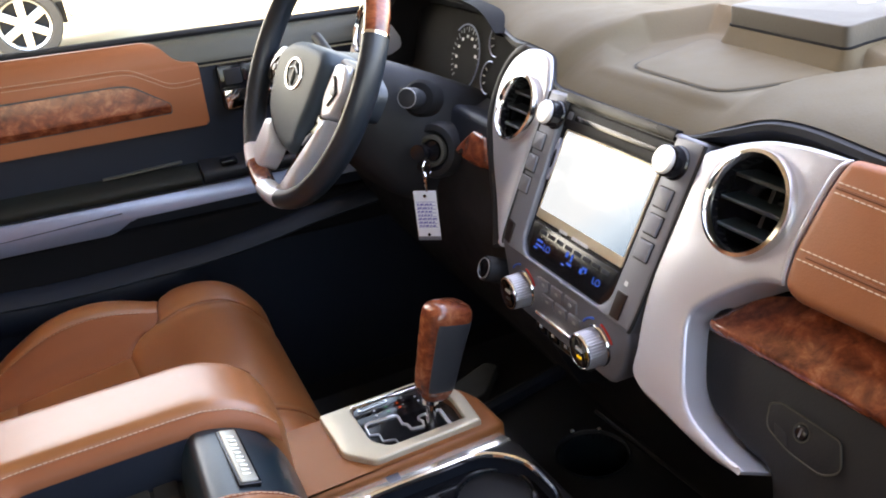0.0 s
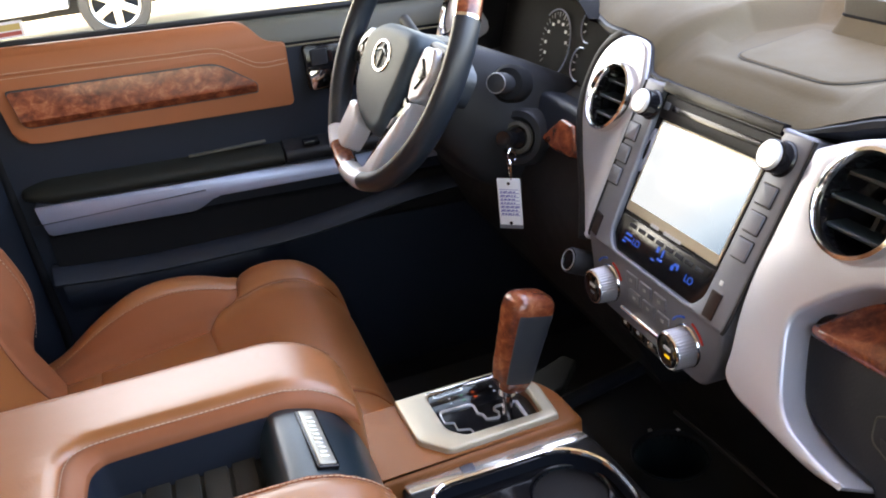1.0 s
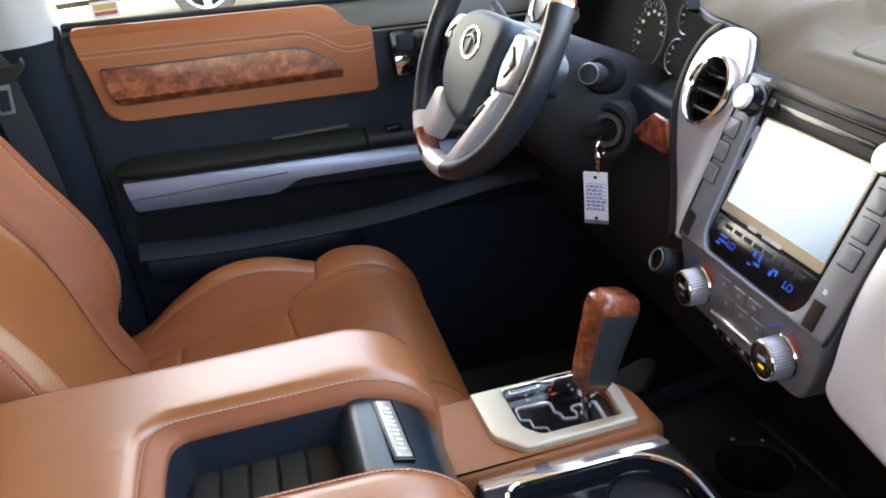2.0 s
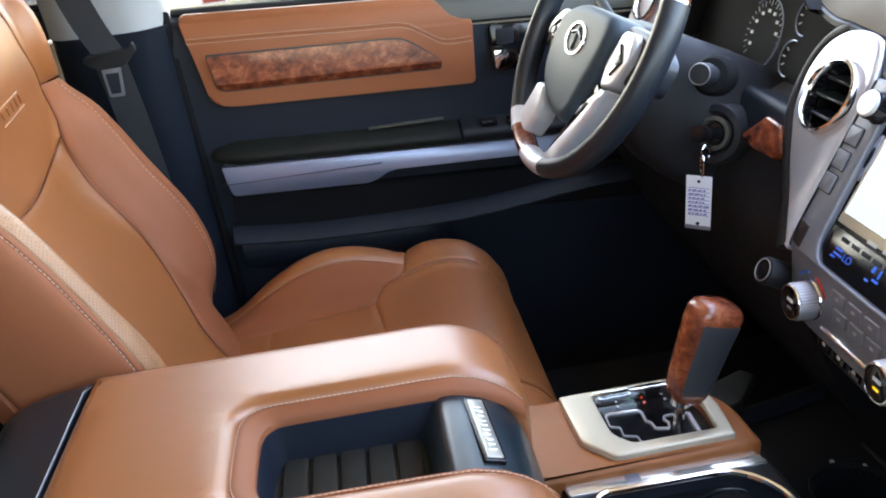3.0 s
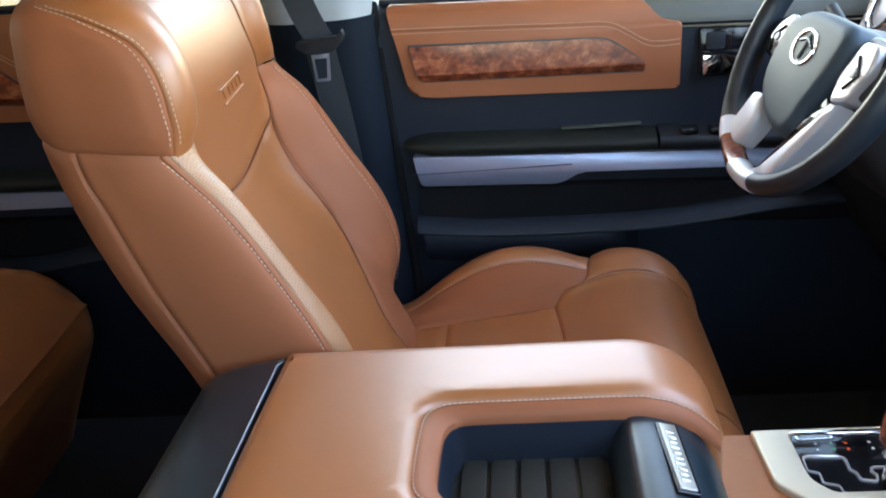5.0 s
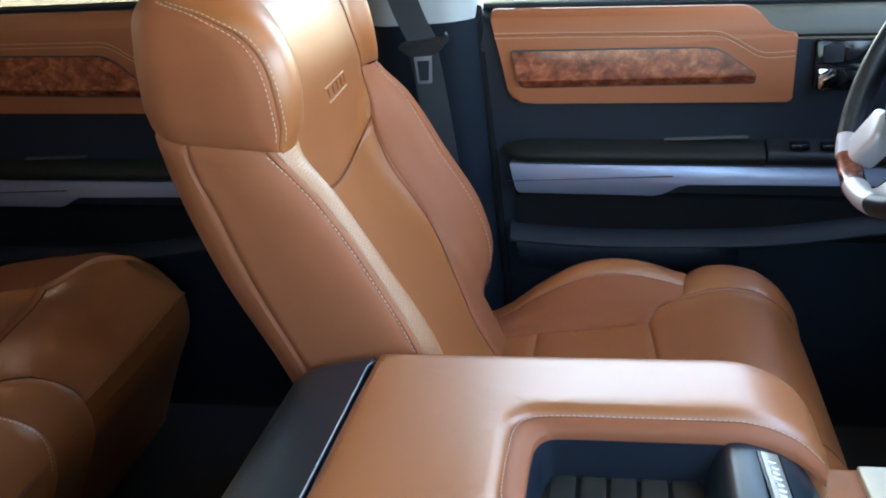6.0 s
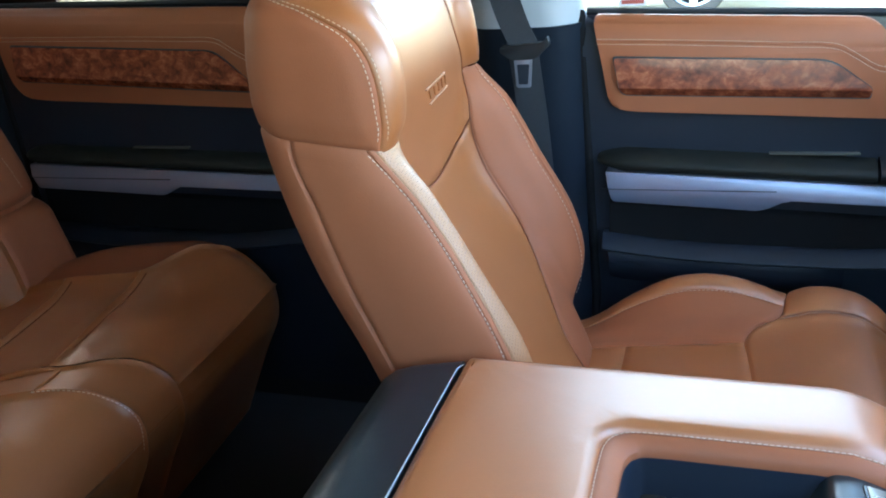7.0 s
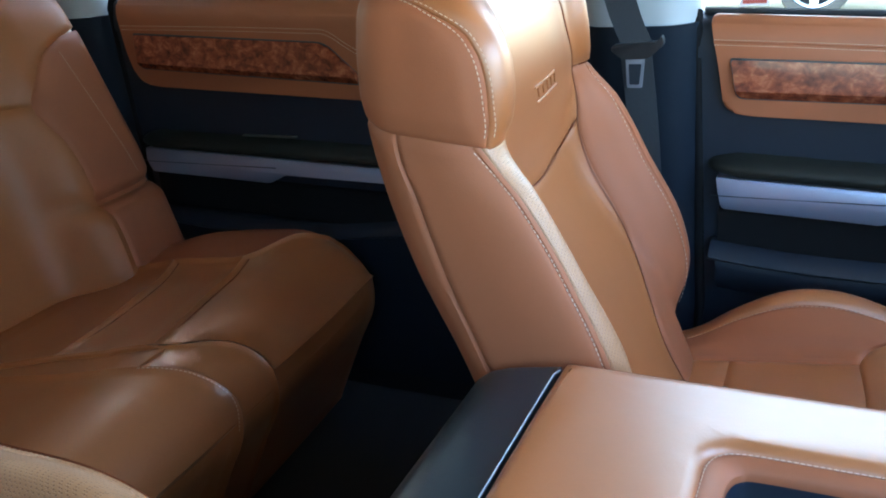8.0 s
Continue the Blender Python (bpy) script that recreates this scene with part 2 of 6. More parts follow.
def rounded(poly, r, n=4):
    """A polygon with its corners rounded; r is one radius or one for each corner."""
    out, k = [], len(poly)
    for i in range(k):
        a, b, c = (np.array(poly[(i + j) % k], float) for j in (-1, 0, 1))
        ri = r[i] if isinstance(r, (list, tuple)) else r
        la, lc = np.linalg.norm(a - b), np.linalg.norm(c - b)
        ra = min(ri, la * 0.48, lc * 0.48)
        if ra < 1e-5:
            out.append(tuple(b))
            continue
        p, q = b + (a - b) / la * ra, b + (c - b) / lc * ra
        out += [tuple((1 - t) ** 2 * p + 2 * t * (1 - t) * b + t * t * q) for t in np.linspace(0, 1, n + 1)]
    return out


def prism(poly, axis, a, b, r=0.0, seg=2, bm=None, frame_m=None):
    """A plate: the polygon, in the two other axes in order, drawn out along axis from a to b, with its a-side rim rounded by r."""
    bm = bm or bmesh.new()

    def at(u, v, w):
        p = {"x": (w, u, v), "y": (u, w, v), "z": (u, v, w)}[axis]
        return frame_m @ Vector(p) if frame_m is not None else p

    A = [bm.verts.new(at(u, v, a)) for u, v in poly]
    B = [bm.verts.new(at(u, v, b)) for u, v in poly]
    top = bm.faces.new(A)
    bm.faces.new(B[::-1])
    n = len(poly)
    for i in range(n):
        bm.faces.new((A[i], B[i], B[(i + 1) % n], A[(i + 1) % n]))
    if r:
        bmesh.ops.bevel(bm, geom=list(top.edges), offset=r, segments=seg, profile=0.5, affect="EDGES", clamp_overlap=True)
    return bm


def loft(rings, closed=True, caps=True, bm=None):
    bm = bm or bmesh.new()
    rows = [[bm.verts.new(tuple(p)) for p in ring] for ring in rings]
    n = len(rows[0])
    for r0, r1 in zip(rows, rows[1:]):
        for i in range(n if closed else n - 1):
            bm.faces.new((r0[i], r0[(i + 1) % n], r1[(i + 1) % n], r1[i]))
    if caps and closed:
        bm.faces.new(rows[0][::-1])
        bm.faces.new(rows[-1])
    return bm


def tube(pts, r, n=8, closed=False, bm=None, caps=True):
    """A round bar along the points; r is one radius or one for each point."""
    p = [Vector(q) for q in pts]
    k, rings, up = len(p), [], None
    for i in range(k):
        d = (p[(i + 1) % k] - p[i - 1]) if closed else (p[min(i + 1, k - 1)] - p[max(i - 1, 0)])
        d.normalize()
        if up is None:
            up = d.orthogonal().normalized()
        up = (up - d * up.dot(d)).normalized()
        side, rr = d.cross(up), (r[i] if isinstance(r, (list, tuple)) else r)
        rings.append([p[i] + (up * math.cos(a) + side * math.sin(a)) * rr for a in np.linspace(0, 2 * math.pi, n, endpoint=False)])
    if closed:
        rings.append(rings[0])
    bm = loft(rings, True, caps and not closed, bm)
    if closed:
        bmesh.ops.remove_doubles(bm, verts=bm.verts[:], dist=1e-5)
    return bm


def lathe(profile, m, n=32, bm=None):
    """The (radius, height) profile turned round the z axis of m."""
    rings = [[m @ Vector((r * math.cos(a), r * math.sin(a), h)) for a in np.linspace(0, 2 * math.pi, n, endpoint=False)] for r, h in profile]
    return loft(rings, True, False, bm)


def facing(at, normal, up=(0, 0, 1)):
    """A pose at a place whose z axis runs along normal and whose y axis runs up."""
    z = Vector(normal).normalized()
    x = Vector(up).cross(z).normalized()
    y = z.cross(x)
    m = Matrix((x, y, z)).transposed().to_4x4()
    return Matrix.Translation(at) @ m


def spline(xs, ys):
    xs, ys = np.array(xs, float), np.array(ys, float)
    m = np.gradient(ys, xs)

    def f(x):
        x = min(max(x, xs[0]), xs[-1])
        i = min(int(np.searchsorted(xs, x, "right")) - 1, len(xs) - 2)
        h = xs[i + 1] - xs[i]
        t = (x - xs[i]) / h
        return ((1 + 2 * t) * (1 - t) ** 2 * ys[i] + t * (1 - t) ** 2 * h * m[i] + t * t * (3 - 2 * t) * ys[i + 1] + t * t * (t - 1) * h * m[i + 1])

    return f


def patch(name, surf, u0, u1, v0, v1, mat, parent, nu=24, nv=24, lift=0.0, groove=0.003, soft=0.006, puff=0.0, label=""):
    """A cushion panel on the surface surf(u, v): its rim sinks into the seams. v0 and v1 may be functions of u."""
    V0 = v0 if callable(v0) else (lambda u: v0)
    V1 = v1 if callable(v1) else (lambda u: v1)

    def ease(n):
        t = np.linspace(0, 1, n)
        return 0.5 * t + 0.5 * (t * t * (3 - 2 * t))

    U, Tt = u0 + (u1 - u0) * ease(nu), ease(nv)
    P = np.array([[surf(u, V0(u) + (V1(u) - V0(u)) * t) for t in Tt] for u in U], float)
    du, dv = np.gradient(P, axis=0), np.gradient(P, axis=1)
    N = np.cross(du, dv)
    N /= np.linalg.norm(N, axis=2, keepdims=True) + 1e-12
    su = np.concatenate([np.zeros((1, nv)), np.cumsum(np.linalg.norm(np.diff(P, axis=0), axis=2), 0)], 0)
    sv = np.concatenate([np.zeros((nu, 1)), np.cumsum(np.linalg.norm(np.diff(P, axis=1), axis=2), 1)], 1)
    edge = np.minimum(np.minimum(su, su[-1:] - su), np.minimum(sv, sv[:, -1:] - sv))
    w = np.clip(edge / soft, 0, 1)
    off = lift - groove * (1 - np.sqrt(1 - (1 - w) ** 2)) + puff * np.clip(edge / (soft * 4), 0, 1)
    Q = P + N * off[..., None]
    idx = np.arange(nu * nv).reshape(nu, nv)
    faces = [(int(idx[i, j]), int(idx[i + 1, j]), int(idx[i + 1, j + 1]), int(idx[i, j + 1])) for i in range(nu - 1) for j in range(nv - 1)]
    return sheet(name, Q.reshape(-1, 3), faces, mat, parent, label)


def stitching(name, pts, parent, step=0.0075, size=0.0011, length=0.0048, off=(0, 0, 0)):
    """Short threads in a row along a line."""
    p = np.array(pts, float) + np.array(off)
    s = np.concatenate([[0], np.cumsum(np.linalg.norm(np.diff(p, axis=0), axis=1))])
    bm = bmesh.new()
    for d in np.arange(step / 2, s[-1] - step / 2, step):
        a, b = (np.array([np.interp(d + k * length / 2, s, p[:, i]) for i in range(3)]) for k in (-1, 1))
        tube([a, (a + b) / 2 + 0, b], [size * 0.6, size, size * 0.6], 5, bm=bm)
    return part(name, bm, "thread", parent)


# ---------------------------------------------------------------- ground, cab shell
def ground():
    n, R = 40, 1500.0
    rs = [0.0, 2, 4, 8, 14, 22, 40, 80, 200, 600, R]
    bm = bmesh.new()
    rows = [[bm.verts.new((r * math.cos(a), r * math.sin(a), 0)) for a in np.linspace(0, 2 * math.pi, n, endpoint=False)] for r in rs[1:]]
    c = bm.verts.new((0, 0, 0))
    for i in range(n):
        bm.faces.new((c, rows[0][i], rows[0][(i + 1) % n]))
        for a, b in zip(rows, rows[1:]):
            bm.faces.new((a[i], b[i], b[(i + 1) % n], a[(i + 1) % n]))
    tagged(part("ground", bm, "concrete"), "sunlit pale concrete lot ground", "ground", kind="structure")


ground()


def structure(name, bm, mat, label):
    return tagged(part(name, bm, mat), label, name.split("_")[0], kind="structure")


structure("floor", box((-1.75, -0.80, 0.58), (1.10, 0.86, 0.62)), "carpet", "black carpeted truck cab floor")
roof = box((-1.85, -0.80, 1.86), (0.40, 0.86, 1.90))
structure("ceiling", roof, "headliner", "light grey fabric headliner of the cab")
structure("wall_rear", box((-1.85, -0.80, 0.62), (-1.75, 0.86, 1.42)), "dark", "dark trimmed rear wall of the cab")
structure("wall_front", box((0.98, -0.80, 0.62), (1.08, 0.86, 1.26)), "carpet", "black firewall beyond the footwells")
for sy, nm in ((0.80, "driver"), (-0.80, "passenger")):
    bm = tube([(1.05, sy, 1.22), (0.75, sy * 0.97, 1.58), (0.42, sy * 0.90, 1.86)], 0.045, 10)
    structure("pillar_front_" + nm, bm, "grey", "light grey windscreen pillar trim")
# added to close the gap before the door, where daylight leaked in
structure("wall_kick", box((0.64, 0.80, 0.62), (1.08, 0.90, 1.33)), "dark", "dark kick panel added to keep daylight out of the footwell")
structure("wall_sill", box((-1.75, 0.80, 0.58), (1.05, 0.90, 0.66)), "black", "black door sill below the doors")


def pillar(name, x0, x1, zs, y):
    """A door pillar with a dark lower cover and a pale grey upper one."""
    low = [(x0, y + 0.10), (x0, y + 0.03), (x0 + 0.03, y), (x1 - 0.035, y), (x1, y + 0.03), (x1 + 0.005, y + 0.10)]
    rows = [[(px + s, py + o, z) for px, py in rounded(low, 0.02, 3)] for z, s, o in ((0.62, 0.02, 0.01), (0.9, 0.01, 0.0), (zs, 0, 0))]
    structure(name + "_lower", loft(rows), "pillar", "dark blue-grey lower pillar cover between the doors")
    rows = [[(px + s, py + o + 0.006, z) for px, py in rounded(low, 0.02, 3)] for z, s, o in ((zs, -0.004, 0), (1.6, -0.02, 0.01), (1.87, -0.05, -0.03))]
    structure(name + "_upper", loft(rows), "grey", "light grey upper pillar cover between the windows")


# the near side, unseen: added to hold back light from that direction
structure("wall_passenger", box((-1.75, -0.90, 0.62), (-0.40, -0.80, 1.40)), "dark", "unseen dark near rear door and pillar, added to darken the rear")
structure("wall_passenger_front", box((-0.40, -0.90, 0.62), (1.05, -0.80, 1.36)), "dark", "unseen dark near front door, added to hold back side light")
structure("window_near_front", box((-0.40, -0.86, 1.36), (0.62, -0.855, 1.85)), "smoke", "unseen near front window, tinted to dim the side light")
structure("wall_passenger_pillar", box((-0.52, -0.88, 1.40), (-0.40, -0.80, 1.87)), "grey", "grey middle pillar beside the front door")
structure("wall_passenger_corner", box((-1.85, -0.88, 1.40), (-1.55, -0.80, 1.87)), "grey", "grey rear corner pillar on the near side")
structure("wall_rear_corner", box((-1.85, 0.72, 1.42), (-1.72, 0.88, 1.87)), "grey", "grey rear corner pillar on the far side")
structure("window_near_rear", box((-1.55, -0.86, 1.40), (-0.52, -0.855, 1.87)), "privacy_dark", "unseen near rear glass, tinted extra dark to dim the rear")
structure("window_back", box((-1.82, -0.80, 1.42), (-1.815, 0.80, 1.87)), "privacy", "dark privacy glass of the rear window")
structure("trim_roof_rail", box((-1.85, 0.80, 1.80), (0.42, 0.90, 1.90), 0.02), "headliner", "light grey roof rail above the doors")
structure("trim_near_roof_rail", box((-1.85, -0.90, 1.82), (0.42, -0.80, 1.90), 0.02), "headliner", "light grey roof rail above the near doors")


pillar("pillar_middle", -0.515, -0.338, 1.367, 0.765)
pillar("pillar_back", -1.72, -1.525, 1.405, 0.765)


# ---------------------------------------------------------------- doors
def door(name, label, x0, x1, base, slope, leather_poly, stitch_line, wood_poly, step_x, tilt):
    """An inner door trim; heights fall by slope along x."""
    d = thing(name, label, "door", (0.5 * (x0 + x1), 0.84, 0.62))

    def dz(x, z):
        return z - slope * (x - base[0])

    def sweep(prof, xa, xb, n=10):
        return loft([[(x, y, dz(x, z)) for y, z in prof] for x in np.linspace(xa, xb, n)])

    z = base[1]
    upper = rounded([(0.86, z + 0.000), (0.806, z - 0.006), (0.797, z - 0.036), (0.7965, z - 0.043), (0.86, z - 0.043)], [0, 0.016, 0.02, 0, 0], 4)
    part("trim_line", sweep([(0.80, z - 0.042), (0.7960, z - 0.042), (0.7960, z - 0.046), (0.80, z - 0.046)], x0 + 0.05, x1), "matte", d, "dark joint below the upper trim")
    deep = rounded([(0.86, z + 0.000), (0.806, z - 0.006), (0.797, z - 0.05), (0.7965, z - 0.062), (0.86, z - 0.062)], [0, 0.016, 0.02, 0, 0], 4)
    part("trim_end", sweep(deep, x0, x0 + 0.05), "dark", d)
    part("upper_trim", sweep(upper, x0 + 0.05, x1), "olive" if tilt else "dark", d, "grey-green soft upper door trim")
    part("door_skin", sweep([(0.89, z - 0.05), (0.800, z - 0.05), (0.799, 1.19), (0.800, 1.0), (0.806, 0.9), (0.80, 0.66), (0.89, 0.66)], x0, x1), "dark", d, "dark blue-grey moulded door skin")
    prof = rounded([(0.80, 1.171), (0.778, 1.167), (0.764, 1.160), (0.758, 1.153), (0.762, 1.142), (0.80, 1.130)], [0, 0.015, 0.012, 0.008, 0.008, 0], 4)
    arm_end = x0 + 0.432 if tilt else x1 - 0.02
    xa = x0 + 0.022
    rings = []
    for x in [xa + q for q in (0.0, 0.003, 0.008, 0.016, 0.028, 0.045, 0.12, 0.2)] + [arm_end]:
        s = min(1.0, 0.25 + 0.75 * math.sqrt(min(1.0, (x - xa) / 0.045)))
        rings.append([(x, 0.80 + (y - 0.80) * s, dz(x, 1.150 + (zz - 1.150) * s)) for y, zz in prof])
    part("armrest", loft(rings), "moss", d, "dark padded door armrest ledge")
    if tilt:
        prof2 = rounded([(0.80, 1.174), (0.775, 1.168), (0.762, 1.162), (0.758, 1.154), (0.762, 1.142), (0.80, 1.130)], [0, 0.01, 0.01, 0.01, 0.01, 0], 3)
        part("switch_panel", sweep(prof2, arm_end + 0.004, x1 - 0.05), "black", d, "black window switch panel at the armrest end")
        for k in range(3):
            xs = arm_end + 0.05 + 0.045 * k
            zz = dz(xs, 1.165)
            part("window_switch", box((xs - 0.014, 0.762, zz), (xs + 0.014, 0.785, zz + 0.010), 0.004), "gloss", d)
    part("pull_slot", box((x0 + 0.283, 0.7885, dz(x0 + 0.34, 1.1735)), (x0 + 0.41, 0.7985, dz(x0 + 0.34, 1.1765)), 0.001), "olive", d, "thin bluish line above the armrest")
    # strip with a step: deep at the rear, slim further forward
    tp = [(x0 + 0.036, 1.136), (x1 - 0.04, 1.136), (x1 - 0.04, 1.112), (step_x + 0.035, 1.106), (step_x, 1.085), (x0 + 0.046, 1.085)]
    bm = prism([(px, dz(px, pz)) for px, pz in rounded(tp, [0.004, 0.002, 0.002, 0.006, 0.01, 0.008], 3)], "y", 0.768, 0.80, 0.004, 2)
    zc = lambda x: dz(x, 1.1125)
    n_ = Vector((slope, 0, 1)).normalized()
    bmesh.ops.bisect_plane(bm, geom=bm.verts[:] + bm.edges[:] + bm.faces[:], plane_co=(x0, 0, zc(x0)), plane_no=n_, dist=1e-6)
    for v in bm.verts:
        if v.co.y < 0.78:
            o = v.co.z - zc(v.co.x)
            v.co.y += 0.32 * max(0.0, o) + 0.20 * max(0.0, -o) - 0.003
    part("metal_strip", bm, "strip", d, "satin blue-grey metal door strip")
    part("strip_crease", box((x0 + 0.03, 0.7645, dz(x0 + 0.13, 1.1118)), (step_x + 0.02, 0.768, dz(x0 + 0.13, 1.1128))), "dark", d)
    prof = rounded([(0.80, 1.080), (0.790, 1.076), (0.788, 1.006), (0.80, 1.000)], [0, 0.004, 0.006, 0], 3)
    part("map_pocket", sweep(prof, x0 + 0.04, x1 - 0.05), "matte", d, "black door pocket recess")
    # pocket wall: a lip that rises forward, and below it a shelf that ends in a step
    lipz = spline([x0 + .03, x0 + .06, x0 + .15, x0 + .30, x0 + .45, x0 + .545, x0 + .59, x1], [1.022, 1.0185, 1.010, 1.0055, 1.0075, 1.017, 1.023, 1.040])
    rows = []
    for x in np.linspace(x0 + .03, x1 - .02, 50):
        zt = lipz(x) if tilt else lipz(x) - .02
        rows.append([(x, y, zt + o) for y, o in ((.802, .004), (.790, .003), (.784, .001), (.7655, -.017), (.7645, -.020), (.768, -.024), (.790, -.032), (.802, -.034))])
    part("pocket_lip", loft(rows), "dark", d, "blue-grey lip of the door pocket")
    rows = []
    for x in np.linspace(x0 + .04, x0 + .405, 20):
        zt = lipz(x) if tilt else lipz(x) - .02
        k = max(0.0, (x - x0 - .37) / .035)
        rows.append([(x, .802, zt - .018), (x, .779, zt - .018), (x, .772 + .02 * k, zt - .030), (x, .774 + .02 * k, zt - .056), (x, .800, zt - .085)])
    part("pocket_face", loft(rows), "dark", d, "dark moulded face below the pocket lip")
    lp = rounded(leather_poly, [0.012, 0.03, 0.02, 0.006, 0.006, 0.025, 0.05, 0.02][: len(leather_poly)], 5)
    panel = prism(lp, "y", 0.7875, 0.815, 0.005, 3)
    (ax, az), (bx, bz) = leather_poly[:2]
    for dn in np.linspace(0.003, 0.042, 12):
        n_ = Vector((-(bz - az), 0, bx - ax)).normalized()
        bmesh.ops.bisect_plane(panel, geom=panel.verts[:] + panel.edges[:] + panel.faces[:], plane_co=(ax, 0, az - dn), plane_no=n_, dist=1e-6)
    for v in panel.verts:
        ztop = az + (bz - az) * (v.co.x - ax) / (bx - ax)
        k = min(1.0, max(0.0, (v.co.z - ztop + 0.042) / 0.042))
        if v.co.y < 0.805:
            v.co.y += 0.016 * k ** 2.2
    part("leather_panel", panel, "leather_door", d, "stitched saddle-brown leather door panel")
    for o in (0.0, -0.0075):
        stitching("stitching", [(px, 0.7872, pz + o) for px, pz in smooth_loop(stitch_line, 5, False)], d, 0.0048, 0.0005, 0.0037)
    bm = tube([(px, 0.7880, pz - 0.0038) for px, pz in smooth_loop(stitch_line, 5, False)], 0.0012, 6)
    part("seam", bm, "leather_side", d)
    wp = rounded(wood_poly, [0.006, 0.02, 0.006, 0.004, 0.012], 4)
    cx, cz = np.mean([p[0] for p in wood_poly]), np.mean([p[1] for p in wood_poly])
    part("inlay_recess", prism([(cx + (px - cx) * 1.012, cz + (pz - cz) * 1.06) for px, pz in wp], "y", 0.7868, 0.80), "leather_black", d, "dark shadow gap round the inlay")
    inlay = prism(wp, "y", 0.7755, 0.80, 0.0)
    (ax, az), (bx, bz) = wood_poly[4], wood_poly[3]
    n_ = Vector((-(bz - az), 0, bx - ax)).normalized()
    for dn in (0.0125, 0.0155):
        bmesh.ops.bisect_plane(inlay, geom=inlay.verts[:] + inlay.edges[:] + inlay.faces[:], plane_co=(ax, 0, az + dn), plane_no=n_, dist=1e-6)
    for v in inlay.verts:
        if v.co.y < 0.79:
            u = v.co.z - (az + (bz - az) * (v.co.x - ax) / (bx - ax))
            v.co.y += 0.0008 if 0.012 < u < 0.016 else (0.0112 * (1 - u / 0.0125) if u <= 0.012 else 0.142 * (u - 0.0155))
    part("wood_inlay", inlay, "wood", d, "glossy burl wood inlay with a dark lower facet")
    return d


fd = door("front_door", "driver's door trim in brown leather, burl wood and dark plastic", -0.338, 0.66, (-0.32, 1.376), 0.045,
          [(-0.322, 1.378), (0.074, 1.358), (0.102, 1.322), (0.134, 1.316), (0.131, 1.214), (-0.262, 1.229), (-0.296, 1.236), (-0.306, 1.30)],
          [(-0.315, 1.343), (-0.2, 1.338), (-0.05, 1.330), (0.02, 1.326), (0.05, 1.312), (0.079, 1.294), (0.10, 1.290), (0.133, 1.291)],
          [(-0.289, 1.314), (0.020, 1.302), (0.077, 1.261), (0.075, 1.246), (-0.277, 1.256)], -0.062, True)
rd = door("rear_door", "rear passenger door trim in brown leather, burl wood and dark plastic", -1.50, -0.52, (-1.48, 1.437), 0.03,
          [(-1.482, 1.438), (-0.86, 1.414), (-0.83, 1.35), (-0.80, 1.342), (-0.80, 1.236), (-1.40, 1.262), (-1.455, 1.270), (-1.472, 1.33)],
          [(-1.475, 1.386), (-1.2, 1.378), (-1.05, 1.372), (-0.99, 1.368), (-0.95, 1.345), (-0.91, 1.325), (-0.88, 1.322), (-0.80, 1.322)],
          [(-1.442, 1.368), (-0.995, 1.346), (-0.930, 1.290), (-0.932, 1.272), (-1.438, 1.300)], -1.15, False)

# window seals, panes and the lever of the driver's door
for d, xa, xb, za, zb in ((fd, -0.335, 0.66, 1.3775, 1.334), (rd, -1.50, -0.52, 1.439, 1.410)):
    part("door_seal", tube([(xa - .010, .803, .66), (xa + .012, .803, .90), (xa + .003, .803, 1.14), (xa - .006, .806, za - .02), (xa - .010, .822, za + .002)], .0085, 10), "matte", d, "black rubber seal down the door edge")
    part("window_seal", tube([(xa, 0.832, za + 0.001), (xb, 0.832, zb + 0.001)], 0.006, 8), "black", d, "black rubber window seal")
    g = prism([(xa, za - 0.02), (xb, zb - 0.02), (xb - (0.25 if d is fd else 0.0), 1.85), (xa, 1.85)], "y", 0.838, 0.842)
    part("window_pane", g, "glass" if d is fd else "privacy", d, "clear side window glass" if d is fd else "dark privacy window glass", smooth=False)
part("handle_recess", prism(rounded([(0.160, 1.304), (0.245, 1.300), (0.245, 1.226), (0.160, 1.230)], 0.008), "y", 0.7900, 0.81, 0.002), "gloss", fd, "glossy dark recess behind the door lever")
hd = part("door_handle", prism(rounded([(0.161, 1.267), (0.196, 1.264), (0.240, 1.257), (0.241, 1.246), (0.199, 1.248), (0.193, 1.236), (0.163, 1.234)], 0.004), "y", 0.772, 0.784, 0.003, 2), "chrome", fd, "chrome inside door lever")
part("lock_button", box((0.2005, 0.784, 1.274), (0.2070, 0.792, 1.292), 0.002), "red", hd, "small red lock mark")
part("lever_top", box((0.170, 0.783, 1.271), (0.199, 0.792, 1.297), 0.004), "shroud", hd, "dark grey lock tab")
# small printed label on the window
st = thing("window_sticker", "small red and yellow printed sticker on the window glass", "sticker", (-0.27, 0.836, 1.40))
part("paper_backing", box((-0.286, 0.8366, 1.384), (-0.244, 0.8374, 1.408), 0.0), "paper", st)
part("yellow_print", box((-0.282, 0.8360, 1.395), (-0.248, 0.8366, 1.404)), "sticker_yellow", st)
part("red_print", box((-0.282, 0.8360, 1.387), (-0.248, 0.8366, 1.393)), "sticker_red", st)


# ---------------------------------------------------------------- seat belt
sb = thing("seat_belt", "dark grey seat belt hanging by the pillar, metal tongue", "seat belt", (-0.41, 0.71, 1.35))


